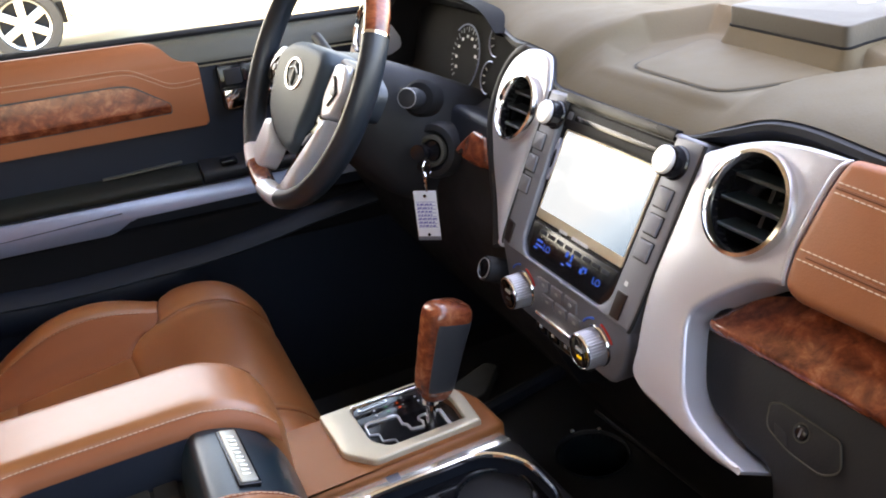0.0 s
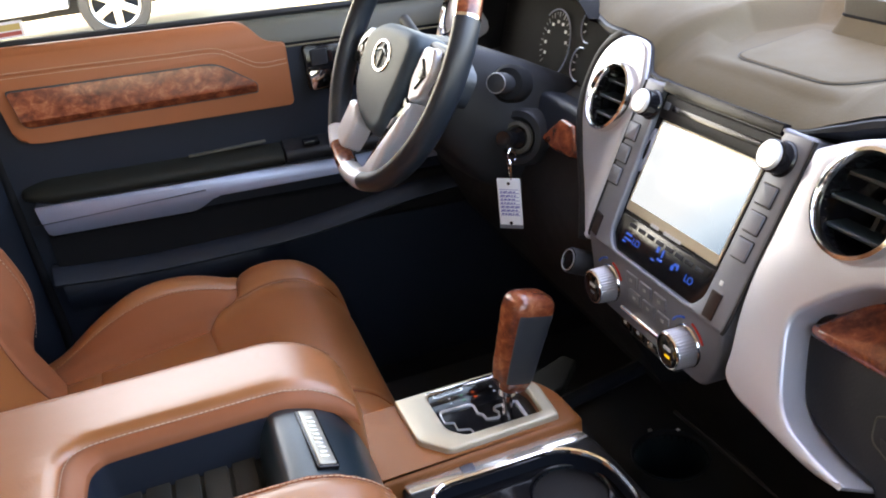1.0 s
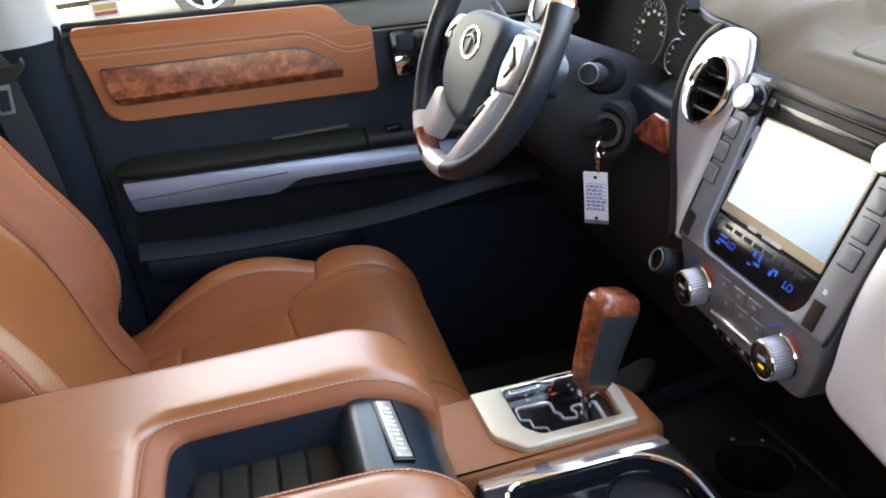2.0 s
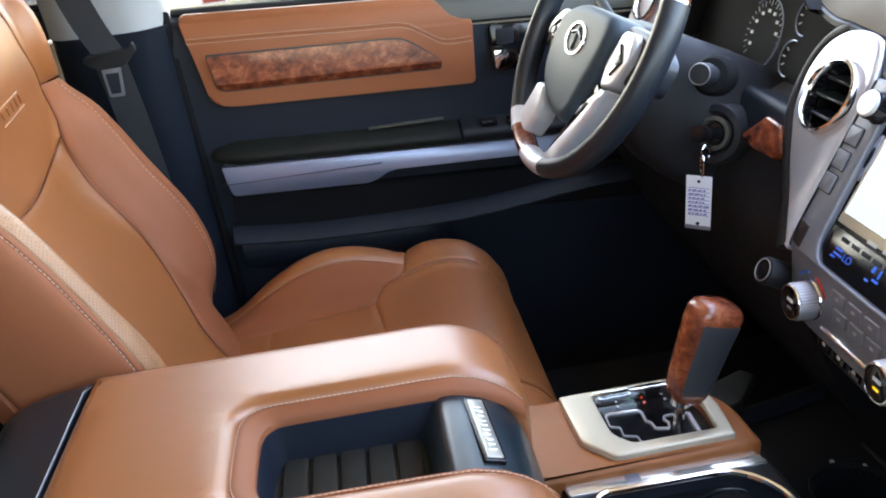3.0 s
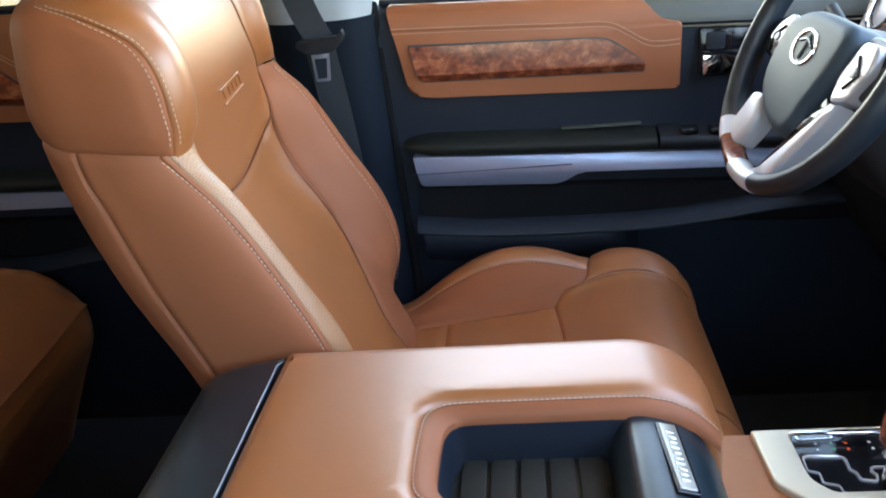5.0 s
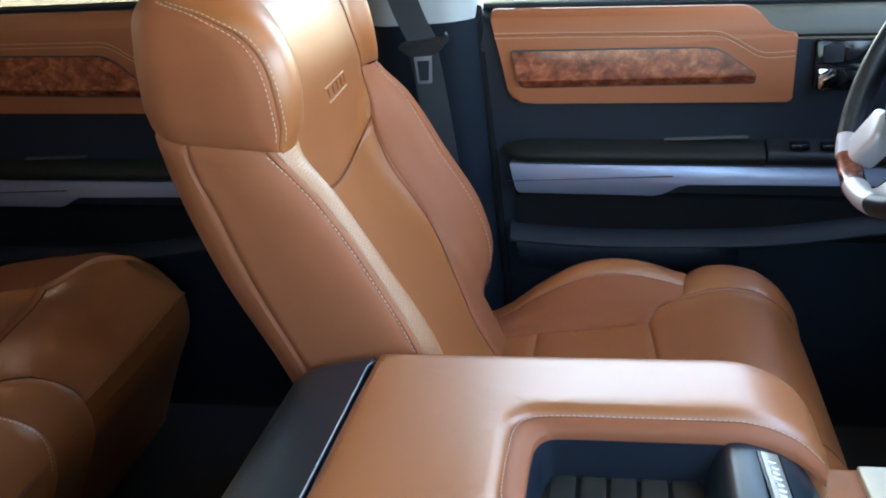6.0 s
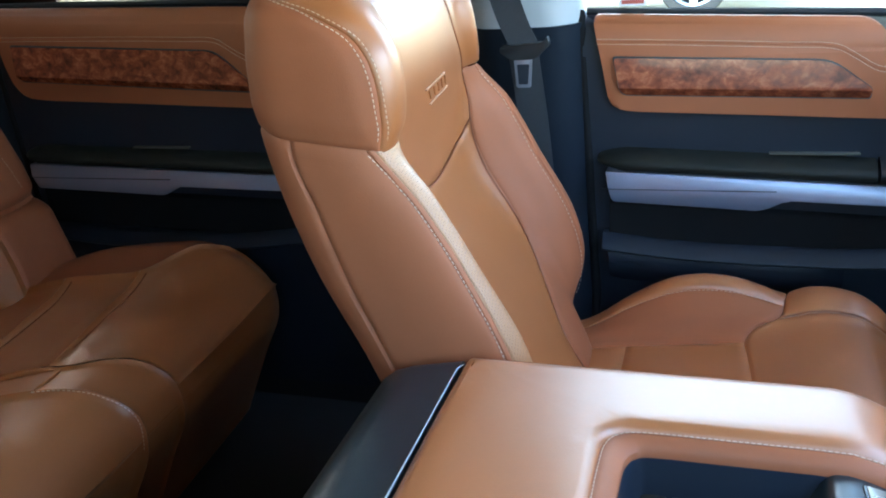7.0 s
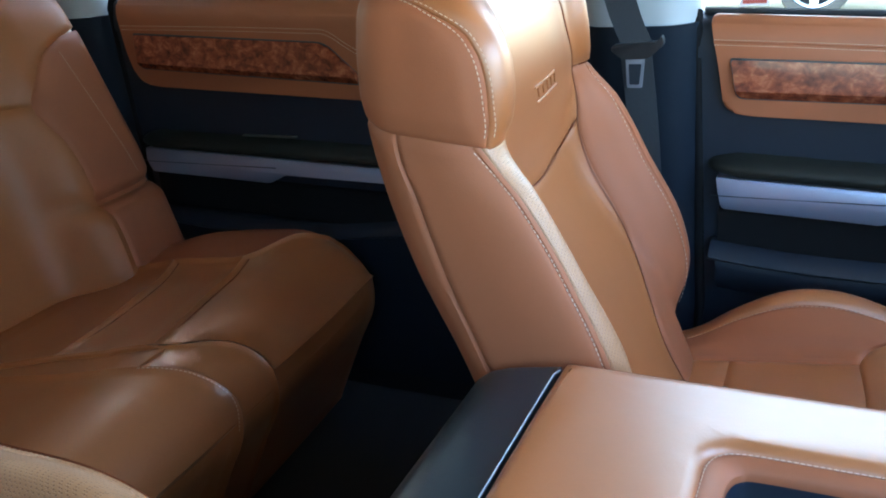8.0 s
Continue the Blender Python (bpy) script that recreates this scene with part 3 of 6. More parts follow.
def ribbon(path, width, thick=0.0015, across=(1, 0, 0)):
    a = Vector(across)
    rings = []
    for p, q in zip(path, path[1:] + [path[-1]]):
        p = Vector(p)
        n = Vector((0, -1, 0))
        rings.append([p - a * width / 2, p + a * width / 2, p + a * width / 2 - n * thick, p - a * width / 2 - n * thick])
    return loft(rings)


part("webbing", ribbon(smooth_loop([(-0.50, 0.755, 1.70), (-0.455, 0.725, 1.48), (-0.432, 0.712, 1.40), (-0.410, 0.704, 1.352)], 6, False), 0.046), "belt", sb, "dark grey woven belt webbing")
part("lower_webbing", ribbon(smooth_loop([(-0.414, 0.712, 1.345), (-0.405, 0.735, 1.20), (-0.40, 0.755, 1.0), (-0.41, 0.76, 0.74)], 6, False), 0.046), "belt", sb)
part("tongue_head", prism(rounded([(-0.444, 1.352), (-0.378, 1.356), (-0.374, 1.366), (-0.370, 1.352), (-0.392, 1.332), (-0.430, 1.331), (-0.447, 1.344)], 0.006), "y", 0.697, 0.711, 0.003), "black", sb, "black plastic head of the belt tongue")
tg = part("tongue", prism(rounded([(-0.426, 1.334), (-0.398, 1.334), (-0.402, 1.289), (-0.424, 1.289)], 0.003), "y", 0.702, 0.7045, 0.0008), "stack", sb, "steel belt tongue")
part("tongue_slot", prism(rounded([(-0.4215, 1.324), (-0.4025, 1.324), (-0.406, 1.294), (-0.420, 1.294)], 0.002), "y", 0.7015, 0.703), "dark", tg)


# ---------------------------------------------------------------- seats
def ring_surface(stations, bol, mid, back, half, place, far=lambda v: 1.0, far_x=lambda v: 0.0):
    """A bolstered cushion: its section at v is a closed curve in u (0 to 18; 9 is the middle of the sat-on face)."""
    fb, fm, fr, fh = (spline(stations, q) for q in (bol, mid, back, half))

    def ctrl(v):
        b, m, r, h = fb(v), fm(v), fr(v), fh(v)
        e = 0.022 if r < m else -0.022
        d = b - m
        k = 1 if r < m else -1
        one = [(r, 0), (r, .8), (r + e, 1.0), ((r + b) / 2, 1.02), (b - k * .030, 1.0), (b - k * .006, .945), (b - k * .002, .83), (m + .46 * d, .67), (m + .02 * d, .52)]
        pts = [(p, -s * h) for p, s in one] + [(m, 0)] + [(p + far_x(v) * w, s * h * far(v)) for (p, s), w in zip(one[:0:-1], (.2, .8, 1, 1, 1, .5, 0, 0))]
        return pts

    def surf(u, v):
        pts = ctrl(v)
        n = len(pts)
        i = int(math.floor(u))
        t = u - i
        a, b, c, d = (np.array(pts[(i + j) % n]) for j in (-1, 0, 1, 2))
        q = 0.5 * (2 * b + (c - a) * t + (2 * a - 5 * b + 4 * c - d) * t * t + (3 * b - a - 3 * c + d) * t ** 3)
        return np.array(place(q[0], q[1], v))

    return surf


ZS = [.88, .95, 1.02, 1.12, 1.22, 1.30, 1.345, 1.375, 1.41, 1.45, 1.485, 1.508]
BOL = [-.36, -.322, -.298, -.302, -.350, -.394, -.424, -.416, -.414, -.425, -.458, -.505]
MID = [-.27, -.285, -.325, -.392, -.456, -.463, -.453, -.446, -.447, -.456, -.478, -.512]
BACK = [-.41, -.427, -.447, -.480, -.525, -.551, -.562, -.566, -.567, -.566, -.563, -.556]
HALF = [.232, .238, .242, .245, .245, .244, .243, .242, .241, .238, .228, .200]


FARX = spline([.88, .95, 1.0, 1.05, 1.12, 1.22, 1.30, 1.36, 1.51], [-.055, -.034, -.022, -.018, -.023, -.025, -.021, -.022, -.020])
FAR = spline([.88, 1.0, 1.1, 1.2, 1.27, 1.34, 1.375, 1.51], [.96, .985, .985, .965, .95, .88, .73, .72])


def seat_back(seat, yc, flip=1):
    surf = ring_surface(ZS, BOL, MID, BACK, HALF, lambda x, s, z: (x, yc + flip * s, z), FAR, FARX)

    def top(u):
        return 1.240 + 0.0147 * (u - 9) ** 2

    less = ring_surface(ZS, np.array(BOL) - .015, np.array(MID) - .015, np.array(BACK) + .015, np.array(HALF) - .015, lambda x, s, z: (x, yc + flip * s, z), FAR, FARX)
    core = [[less(u, z) for u in np.linspace(0, 18, 72, endpoint=False)] for z in np.linspace(.89, 1.490, 40)]
    bk = part("backrest", loft([list(map(tuple, r)) for r in core]), "leather_side", seat, "padded saddle-brown leather backrest")

    def add(name, u0, u1, v0, v1, mat="leather", nu=20, nv=26, **k):
        return patch(name, surf, u0, u1, v0, v1, mat, bk, nu, nv, **k)

    def low(u):
        """Lower edge of the shoulder, across the section."""
        return 1.3765 - 0.0125 * min(max(u - 1.5, 0.0), 1.0) - 0.0063 * min(max(u - 2.5, 0.0), 2.5)

    edge = spline([1.34, 1.355, 1.393, 1.42, 1.442, 1.459, 1.471, 1.482, 1.4905, 1.50], [4.9, 4.87, 4.62, 4.56, 4.48, 4.33, 3.98, 3.53, 2.70, 2.2])
    stitch = spline([.90, 1.10, 1.14, 1.19, 1.24, 1.28, 1.31, 1.332, 1.346, 1.352], [4.50, 4.60, 4.68, 4.85, 4.94, 4.90, 4.85, 4.82, 4.60, 4.42])
    inner = spline([.90, 1.02, 1.06, 1.10, 1.16, 1.22, 1.27, 1.33, 1.363, 1.405, 1.45, 1.50], [9.4, 9.5, 9.85, 10.25, 10.55, 10.62, 10.6, 10.8, 10.7, 10.2, 10.0, 9.95])

    def wrap(name, z0, z1, ua, ub, mat, nu=30, nv=24, **k):
        """A panel whose side edges run as curves up the backrest."""
        return patch(name, lambda z, u: surf(u, z), z1, z0, ua, ub, mat, bk, nu, nv, **k)

    def shoulder(name, ua, ub, mat, base, nu=30, nv=30, **k):
        def at(w, u):
            zb = base(u)
            return surf(u, zb + w * (1.499 - zb))

        return patch(name, at, 1.0, 0.0, ua, ub, mat, bk, nu, nv, **k)

    def top_of(w):
        return edge(1.352 + w * (1.499 - 1.352))

    def between(z, k):
        return surf(7.6 + k * (inner(z) - 7.6), z)

    patch("back_insert", lambda w, k: between(.90 + w * (top(7.6 + k * 3.1) - .90), k), 1.0, 0.0, 0.0, 1.0, "leather_insert", bk, 34, 30, puff=0.002, groove=0.0030, soft=0.006)
    patch("upper_pad", lambda w, k: between(1.497 - (1 - w) * (1.497 - top(7.6 + k * 3.1)), k), 1.0, 0.0, 0.0, 1.0, "leather", bk, 30, 30, puff=0.002, groove=0.0030, soft=0.006)
    add("inner_bolster", 6.6, 7.6, .90, 1.347, "leather", 12, 36)
    wrap("perforated_strip", .90, 1.349, lambda z: stitch(z) + .17, lambda z: 6.6, "leather_perf", 44, 16, groove=0.002, soft=0.005)
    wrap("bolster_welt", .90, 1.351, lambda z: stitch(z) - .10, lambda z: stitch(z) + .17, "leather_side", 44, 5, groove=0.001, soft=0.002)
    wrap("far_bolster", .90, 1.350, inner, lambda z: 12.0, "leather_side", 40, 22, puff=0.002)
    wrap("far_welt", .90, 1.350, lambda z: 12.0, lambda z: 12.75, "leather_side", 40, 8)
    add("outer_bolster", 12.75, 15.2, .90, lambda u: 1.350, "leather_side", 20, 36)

    def side(w, k):
        z = .90 + w * .452
        a = 2.35 + min(max(z - 1.136, 0), .16)
        u = a + k * (stitch(z) - .10 - a)
        return surf(u, .90 + w * (low(u) + .001 - .90))

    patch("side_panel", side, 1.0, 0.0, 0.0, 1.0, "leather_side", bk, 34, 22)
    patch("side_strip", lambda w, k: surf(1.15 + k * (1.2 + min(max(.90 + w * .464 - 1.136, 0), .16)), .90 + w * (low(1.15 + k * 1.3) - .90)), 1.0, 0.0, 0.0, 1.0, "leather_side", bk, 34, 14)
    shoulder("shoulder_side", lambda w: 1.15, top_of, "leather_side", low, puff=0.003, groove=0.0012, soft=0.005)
    shoulder("shoulder_wing", top_of, lambda w: 7.6, "leather", lambda u: low(u) if u < 5 else 1.347, puff=0.0025, groove=0.0012, soft=0.005)
    shoulder("shoulder_wing", lambda w: inner(1.35 + w * .149), lambda w: 12.85, "leather", lambda u: 1.352, puff=0.002)
    add("shoulder_side", 12.85, 16.85, lambda u: 1.353 + 0.008 * (u - 12.85), lambda u: 1.499, "leather_side", 30, 22, puff=0.003)
    add("back_cover", -1.15, 1.15, .90, 1.495, "leather_side", 16, 20)
    topring = [surf(u, 1.497) for u in np.linspace(0, 18, 48, endpoint=False)]
    bm = bmesh.new()
    for k in (0.98, 0.85, 0.6, 0.3):
        cm = np.mean(topring, 0)
        for p in topring:
            q = cm + (np.array(p) - cm) * k
            bm.verts.new((q[0], q[1], 1.488 + 0.030 * math.sqrt(1 - k * k)))
    bm.verts.ensure_lookup_table()
    for r in range(3):
        for i in range(48):
            bm.faces.new([bm.verts[j] for j in (r * 48 + i, r * 48 + (i + 1) % 48, (r + 1) * 48 + (i + 1) % 48, (r + 1) * 48 + i)])
    bm.faces.new([bm.verts[3 * 48 + i] for i in range(48)])
    part("top_cover", bm, "leather", bk)
    # twin stitching along the shoulder and single stitching along the bolster
    def out(u, z, d):
        """A place d above the leather."""
        p, a, b = (np.array(surf(*q)) for q in ((u, z), (u + .02, z), (u, z + .002)))
        n = np.cross(a - p, b - p) * flip
        return p + n / np.linalg.norm(n) * d

    for du in (-.19, .16):
        stitching("stitching", [out(edge(z) + du, z, .0034) for z in np.linspace(1.360, 1.4915, 40)], bk, 0.0054, 0.0006, 0.0036)
    stitching("stitching", [out(stitch(z) - .16, z, .0008) for z in np.linspace(.98, 1.349, 50)], bk, 0.0054, 0.0006, 0.0036)
    stitching("stitching", [out(11.85, z, .0030) for z in np.linspace(1.0, 1.345, 44)], bk, 0.0068, 0.0004, 0.0040)
    # creases between insert, upper pad and bolsters
    part("seam", tube([between(top(7.6 + k * 3.1), k) for k in np.linspace(0, 1, 40)], 0.0009, 6), "seam", bk)
    for line in (lambda z: 7.6, inner):
        part("seam", tube([surf(line(z), z) for z in np.linspace(.92, 1.345, 40)], 0.0009, 6), "seam", bk)
        part("seam", tube([surf(line(z), z) for z in np.linspace(1.345, 1.495, 20)], 0.0008, 6), "seam", bk)
    # embossed emblem: slanted bars
    for u0, z0, u1, z1 in [(8.615, 1.3659, 9.163, 1.3718), (8.791, 1.3443, 9.368, 1.3507)] + [(8.70 + .12 * k, 1.3630 + .0012 * k, 8.79 + .12 * k, 1.3515 + .0012 * k) for k in range(5)]:
        a = out(u0, z0, .0024)
        b = out(u1, z1, .0024)
        part("embossed_bar", tube([a, b], 0.0010, 6), "leather", bk)
    for k in (0, 1):
        part("headrest_guide", lathe([(0.0, 0), (0.013, 0), (0.013, 0.010), (0.007, 0.012), (0.0, 0.012)], pose(-0.515, yc + (k - 0.5) * 0.14, 1.512), 16), "black", bk)
        part("headrest_post", tube([(-0.517, yc + (k - 0.5) * 0.14, 1.515), (-0.522, yc + (k - 0.5) * 0.14, 1.60)], 0.006, 10), "chrome", bk)
    bm = box((-0.58, yc - 0.13, 1.545), (-0.47, yc + 0.13, 1.73), 0.04, 4)
    part("headrest", bm, "leather", bk, "saddle-brown leather headrest")
    return bk


XS = [-.38, -.30, -.24, -.18, -.11, -.06, -.038, 0, .04, .075, .105, .122, .130]
CB = [.93, .955, .995, 1.024, 1.029, 1.016, 1.008, 1.016, 1.016, 1.004, .975, .94, .90]
CM = [.945, .95, .956, .962, .970, .978, .982, .994, .998, .988, .960, .928, .89]
CR = [.78, .78, .78, .78, .78, .78, .78, .78, .78, .79, .80, .82, .84]
CH = [.225, .232, .238, .242, .244, .243, .242, .243, .242, .238, .230, .222, .21]


def seat_cushion(seat, yc, flip=1):
    surf = ring_surface(XS, CB, CM, CR, CH, lambda z, s, x: (x, yc + flip * s, z))
    less = ring_surface(XS, np.array(CB) - .015, np.array(CM) - .015, np.array(CR) + .005, np.array(CH) - .015, lambda z, s, x: (x, yc + flip * s, z))
    c = [[less(u, x) for u in np.linspace(0, 18, 72, endpoint=False)] for x in np.linspace(-.38, .118, 40)]
    cu = part("cushion", loft([list(map(tuple, r)) for r in c]), "leather_side", seat, "bolstered saddle-brown leather seat cushion")

    fold = spline([0, .35, .7, 1.0, 1.4, 2.1, 3, 6], [-.076, -.078, -.082, -.085, -.073, -.0405, -.032, -.03])

    def seam(u):
        return fold(abs(u - 9))

    def add(name, u0, u1, v0, v1, mat="leather", nu=20, nv=26, **k):
        return patch(name, surf, u1, u0, v0, v1, mat, cu, nu, nv, **k)

    add("thigh_roll", 6.9, 11.1, seam, lambda u: .1285, "leather", 44, 34, puff=0.003, groove=0.004, soft=0.010)
    add("thigh_roll_end", 11.1, 14.0, seam, lambda u: .1285, "leather", 30, 30, puff=0.003, groove=0.004, soft=0.010)
    add("thigh_roll_end", 4.0, 6.9, seam, lambda u: .1285, "leather", 30, 30, puff=0.003, groove=0.004, soft=0.010)
    add("seat_insert", 8.0, 10.0, -.36, -.243, "leather", 20, 14, puff=0.002)
    add("seat_insert", 8.0, 10.0, -.243, seam, "leather", 20, 18, puff=0.002)
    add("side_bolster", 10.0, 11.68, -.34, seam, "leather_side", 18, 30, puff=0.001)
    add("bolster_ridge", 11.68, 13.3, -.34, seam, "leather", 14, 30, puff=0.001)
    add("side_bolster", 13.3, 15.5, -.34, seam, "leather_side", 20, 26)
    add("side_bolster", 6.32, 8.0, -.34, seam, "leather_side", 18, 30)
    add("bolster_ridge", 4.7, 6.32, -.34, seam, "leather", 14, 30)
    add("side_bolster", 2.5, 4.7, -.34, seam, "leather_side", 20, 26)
    for u in (6.9, 11.1):
        part("seam", tube([surf(u, x) for x in np.linspace(-.036, .110, 30)], .0007, 6), "seam", cu)
    add("front_skirt", 14.0, 15.6, -.04, .125, "leather_side", 10, 12)
    stitching("stitching", [surf(11.60, x) for x in np.linspace(-.32, -.05, 34)], cu, 0.0060, 0.0004, 0.0040, off=(0, -0.0012 * flip, 0.0018))
    add("seam_piping", 4.2, 4.34, -.34, .12, "leather_side", 4, 30)
    part("seat_frame", box((-.40, yc - .20, .64), (.06, yc + .20, .80), 0.02, 2), "black", seat, "black seat base and rails")
    return cu


YC = 0.405
ds = thing("driver_seat", "saddle-brown leather driver's seat with bolsters and cream stitching", "seat", (-0.15, YC, 0.62), "front seats")
seat_back(ds, YC)
seat_cushion(ds, YC)

ps = thing("passenger_seat", "saddle-brown leather front passenger seat, reclined far back", "seat", (-0.15, -0.435, 0.62), "front seats")
pb = seat_back(ps, -0.435, -1)
seat_cushion(ps, -0.435, -1)
RECLINE = Matrix.Translation((-0.43, 0, 1.115)) @ pose(0, 0, 0, 0, -62, 0) @ Matrix.Translation((0.33, 0, -0.95))
pb.matrix_parent_inverse = ps.matrix_basis.inverted() @ RECLINE


# ---------------------------------------------------------------- rear bench
rb = thing("rear_bench", "saddle-brown leather rear bench seat with split cushions", "bench seat", (-1.2, 0, 0.62))
BX = [0.0, 0.09, 0.17, 0.24, 0.30, 0.40, 0.55, 0.72, 0.88]
BPX = spline(BX, [-.985, -.918, -.876, -.880, -.917, -.996, -1.118, -1.285, -1.44])
BPZ = spline(BX, [.66, .80, .885, .948, .980, .998, .982, .955, .93])


def bench(y, v):
    x, z = BPX(v), BPZ(v)
    k = max(0.0, (abs(y) - 0.50) / 0.17)
    side = min(1.0, k) ** 2 * (3 - 2 * min(1.0, k))
    z += 0.040 * side * math.exp(-((v - 0.64) / (0.17 if v > .64 else .30)) ** 2)
    if abs(y) > 0.66:
        z -= 1.1 * (abs(y) - 0.66) ** 1.6
    z -= 2.5 * max(0.0, abs(y) - 0.65) ** 2
    x -= 5.0 * max(0.0, abs(y) - 0.65) ** 2 * min(1.0, max(0.0, (.55 - v) / .2))
    return np.array((x - 0.05 * max(0, abs(y) - 0.35) ** 1.2, y, z))


vs_ = np.linspace(0, 0.88, 40)
core = [[bench(y, v) - np.array((0.012 if v < .2 else 0.0, 0, 0.012)) for v in vs_] + [np.array((-1.44, y, .66))] for y in np.linspace(-0.73, 0.73, 48)]
bc = part("bench_core", loft([list(map(tuple, r)) for r in core]), "leather_rear", rb, "brown leather bench base")


# seams of the bench, as places across it for each step along its section
SEAM_A = spline([0, .22, .25, .28, .32, .35, .39, .43, .50, .62, .70, .88], [.345, .344, .341, .335, .321, .302, .272, .262, .247, .228, .205, .17])
SEAM_B = spline([0, .18, .22, .25, .30, .36, .435, .55, .70, .88], [.25, .255, .257, .252, .24, .221, .19, .174, .16, .14])
SEAM_C = spline([0, .31, .35, .37, .41, .46, .58, .66, .88], [.728, .728, .71, .68, .654, .594, .572, .575, .56])
# seams that run along the bench, as steps of its section for each place across it
SEAM_1 = spline([.2, .286, .383, .481, .567, .73], [.415, .426, .447, .469, .484, .50])
SEAM_2 = spline([.2, .273, .353, .452, .522, .73], [.615, .6206, .6278, .6434, .6575, .68])


def quilt(name, lo, hi, nu=30, nv=30, **k):
    """A bench panel between two lengthwise seams, from the middle seam to the side bolster."""
    def at(w, q):
        y0 = .27 + .42 * q
        a, b = (e(y0) if callable(e) else e for e in (lo, hi))
        v = a + w * (b - a)
        return bench(SEAM_A(v) + q * (SEAM_C(v) - SEAM_A(v)), v)

    return patch(name, at, 0.0, 1.0, 0.0, 1.0, "leather_rear", bc, nu, nv, **k)


def across(name, v0, v1, ya, yb, nu=26, nv=26, mat="leather_rear", **k):
    return patch(name, lambda v, y: bench(y, v), v0, v1, ya, yb, mat, bc, nu, nv, **k)


quilt("front_roll", .225, SEAM_1, 34, 40, puff=0.005, groove=0.006, soft=0.012)
quilt("cushion_panel", SEAM_1, SEAM_2, puff=0.004, groove=0.006, soft=0.012)
quilt("cushion_panel", SEAM_2, .88, puff=0.004, groove=0.006, soft=0.012)
across("side_bolster", .34, .88, SEAM_C, .728, 26, 18, "leather_side", puff=0.003, groove=0.006, soft=0.012)
across("front_face", .0, .225, SEAM_A, .728, 14, 30)
across("middle_strip", .0, .88, SEAM_B, SEAM_A, 44, 12, puff=0.0, groove=0.004, soft=0.010)
across("middle_cushion", .0, .88, -.30, SEAM_B, 44, 34, puff=0.005, soft=0.014, groove=0.005)
across("near_cushion", .0, .88, -.725, -.30, 44, 30, puff=0.005, soft=0.014, groove=0.005)
stitching("stitching", [bench(y, .227) + np.array((0.003, 0, 0.0005)) for y in np.linspace(.35, .72, 50)], bc, 0.0075, 0.0007, 0.0055)
stitching("stitching", [bench(SEAM_B(v) - .006, v) + np.array((0.0035, 0, 0.0062)) for v in np.linspace(.17, .40, 34)], bc, 0.0065, 0.0009, 0.0042)
for line in (SEAM_1, SEAM_2):
    part("seam", tube([bench(y, line(y)) + np.array((0, 0, .0003)) for y in np.linspace(.28, .57, 24)], .0011, 6), "seam", bc)
part("seam", tube([bench(SEAM_A(v), v) + np.array((0.0004, 0, .0004)) for v in np.linspace(.21, .42, 30)], .0012, 6), "seam", bc)
fold = [bench(SEAM_A(v) - .004, v) + np.array((0, 0, 0.0015)) for v in np.linspace(.41, .72, 20)]
part("seam_fold", tube(fold, [.001, .004] + [.0062] * 17 + [.003], 8), "leather_rear", bc)
tail = [bench(y, .397) + np.array((0, 0, .002)) for y in np.linspace(.212, .262, 8)]
part("seam_fold", tube(tail, [.001, .0018, .0022, .0024, .0024, .0024, .002, .001], 6), "leather_rear", bc)


def rear_back(y, z):
    x = -1.425 - 0.27 * (z - 0.90)
    k = min(1.0, max(0.0, (abs(y) - 0.44) / 0.12))
    lump = k * k * (3 - 2 * k)
    x += 0.085 * lump * (1.0 if z < 1.16 else max(0.0, 1 - (z - 1.16) / 0.45) * 0.7 + 0.3)
    x += lump * (.016 / (1 + math.exp((z - 1.085) / .006)) - .022 * math.exp(-((z - 1.088) / .014) ** 2))
    if abs(y) > 0.65:
        x -= 4.0 * (abs(y) - 0.65) ** 2
    if z > 1.42:
        x -= 1.5 * (z - 1.42) ** 1.5
    return np.array((x, y, z))


core = [[rear_back(y, z) - np.array((0.012, 0, 0)) for y in np.linspace(-0.715, 0.715, 50)] + [np.array((-1.70, 0.715, z)), np.array((-1.70, -0.715, z))] for z in np.linspace(0.88, 1.52, 60)]
bk = part("rear_backrest", loft([list(map(tuple, r)) for r in core]), "leather_rear", rb, "brown leather rear backrest")


def rpatch(name, y0, y1, z0, z1, nu=20, nv=24, **k):
    return patch(name, rear_back, y0, y1, z0, z1, "leather_insert", bk, nu, nv, **k)


BOLSTER = spline([.90, 1.04, 1.10, 1.2, 1.294, 1.33, 1.37, 1.39, 1.52], [.56, .568, .562, .556, .535, .565, .615, .665, .70])


def backwise(name, z0, z1, ya, yb, nu=30, nv=20, mat="leather_insert", **k):
    return patch(name, lambda z, y: rear_back(y, z), z1, z0, ya, yb, mat, bk, nu, nv, **k)


backwise("back_insert", .93, 1.283, .12, lambda z: min(BOLSTER(z), .60), puff=0.003)
backwise("upper_pad", 1.283, 1.52, .12, lambda z: BOLSTER(z) if z < 1.39 else .716, puff=0.004)
backwise("back_bolster", 1.085, 1.39, BOLSTER, .722, mat="leather_side", puff=0.003)
backwise("back_bolster", .90, 1.085, BOLSTER, .722, mat="leather_side", puff=0.003)
rpatch("back_insert", -0.12, 0.12, 0.93, 1.52, puff=0.004)
rpatch("back_insert", -0.71, -0.12, 0.93, 1.52, puff=0.004)
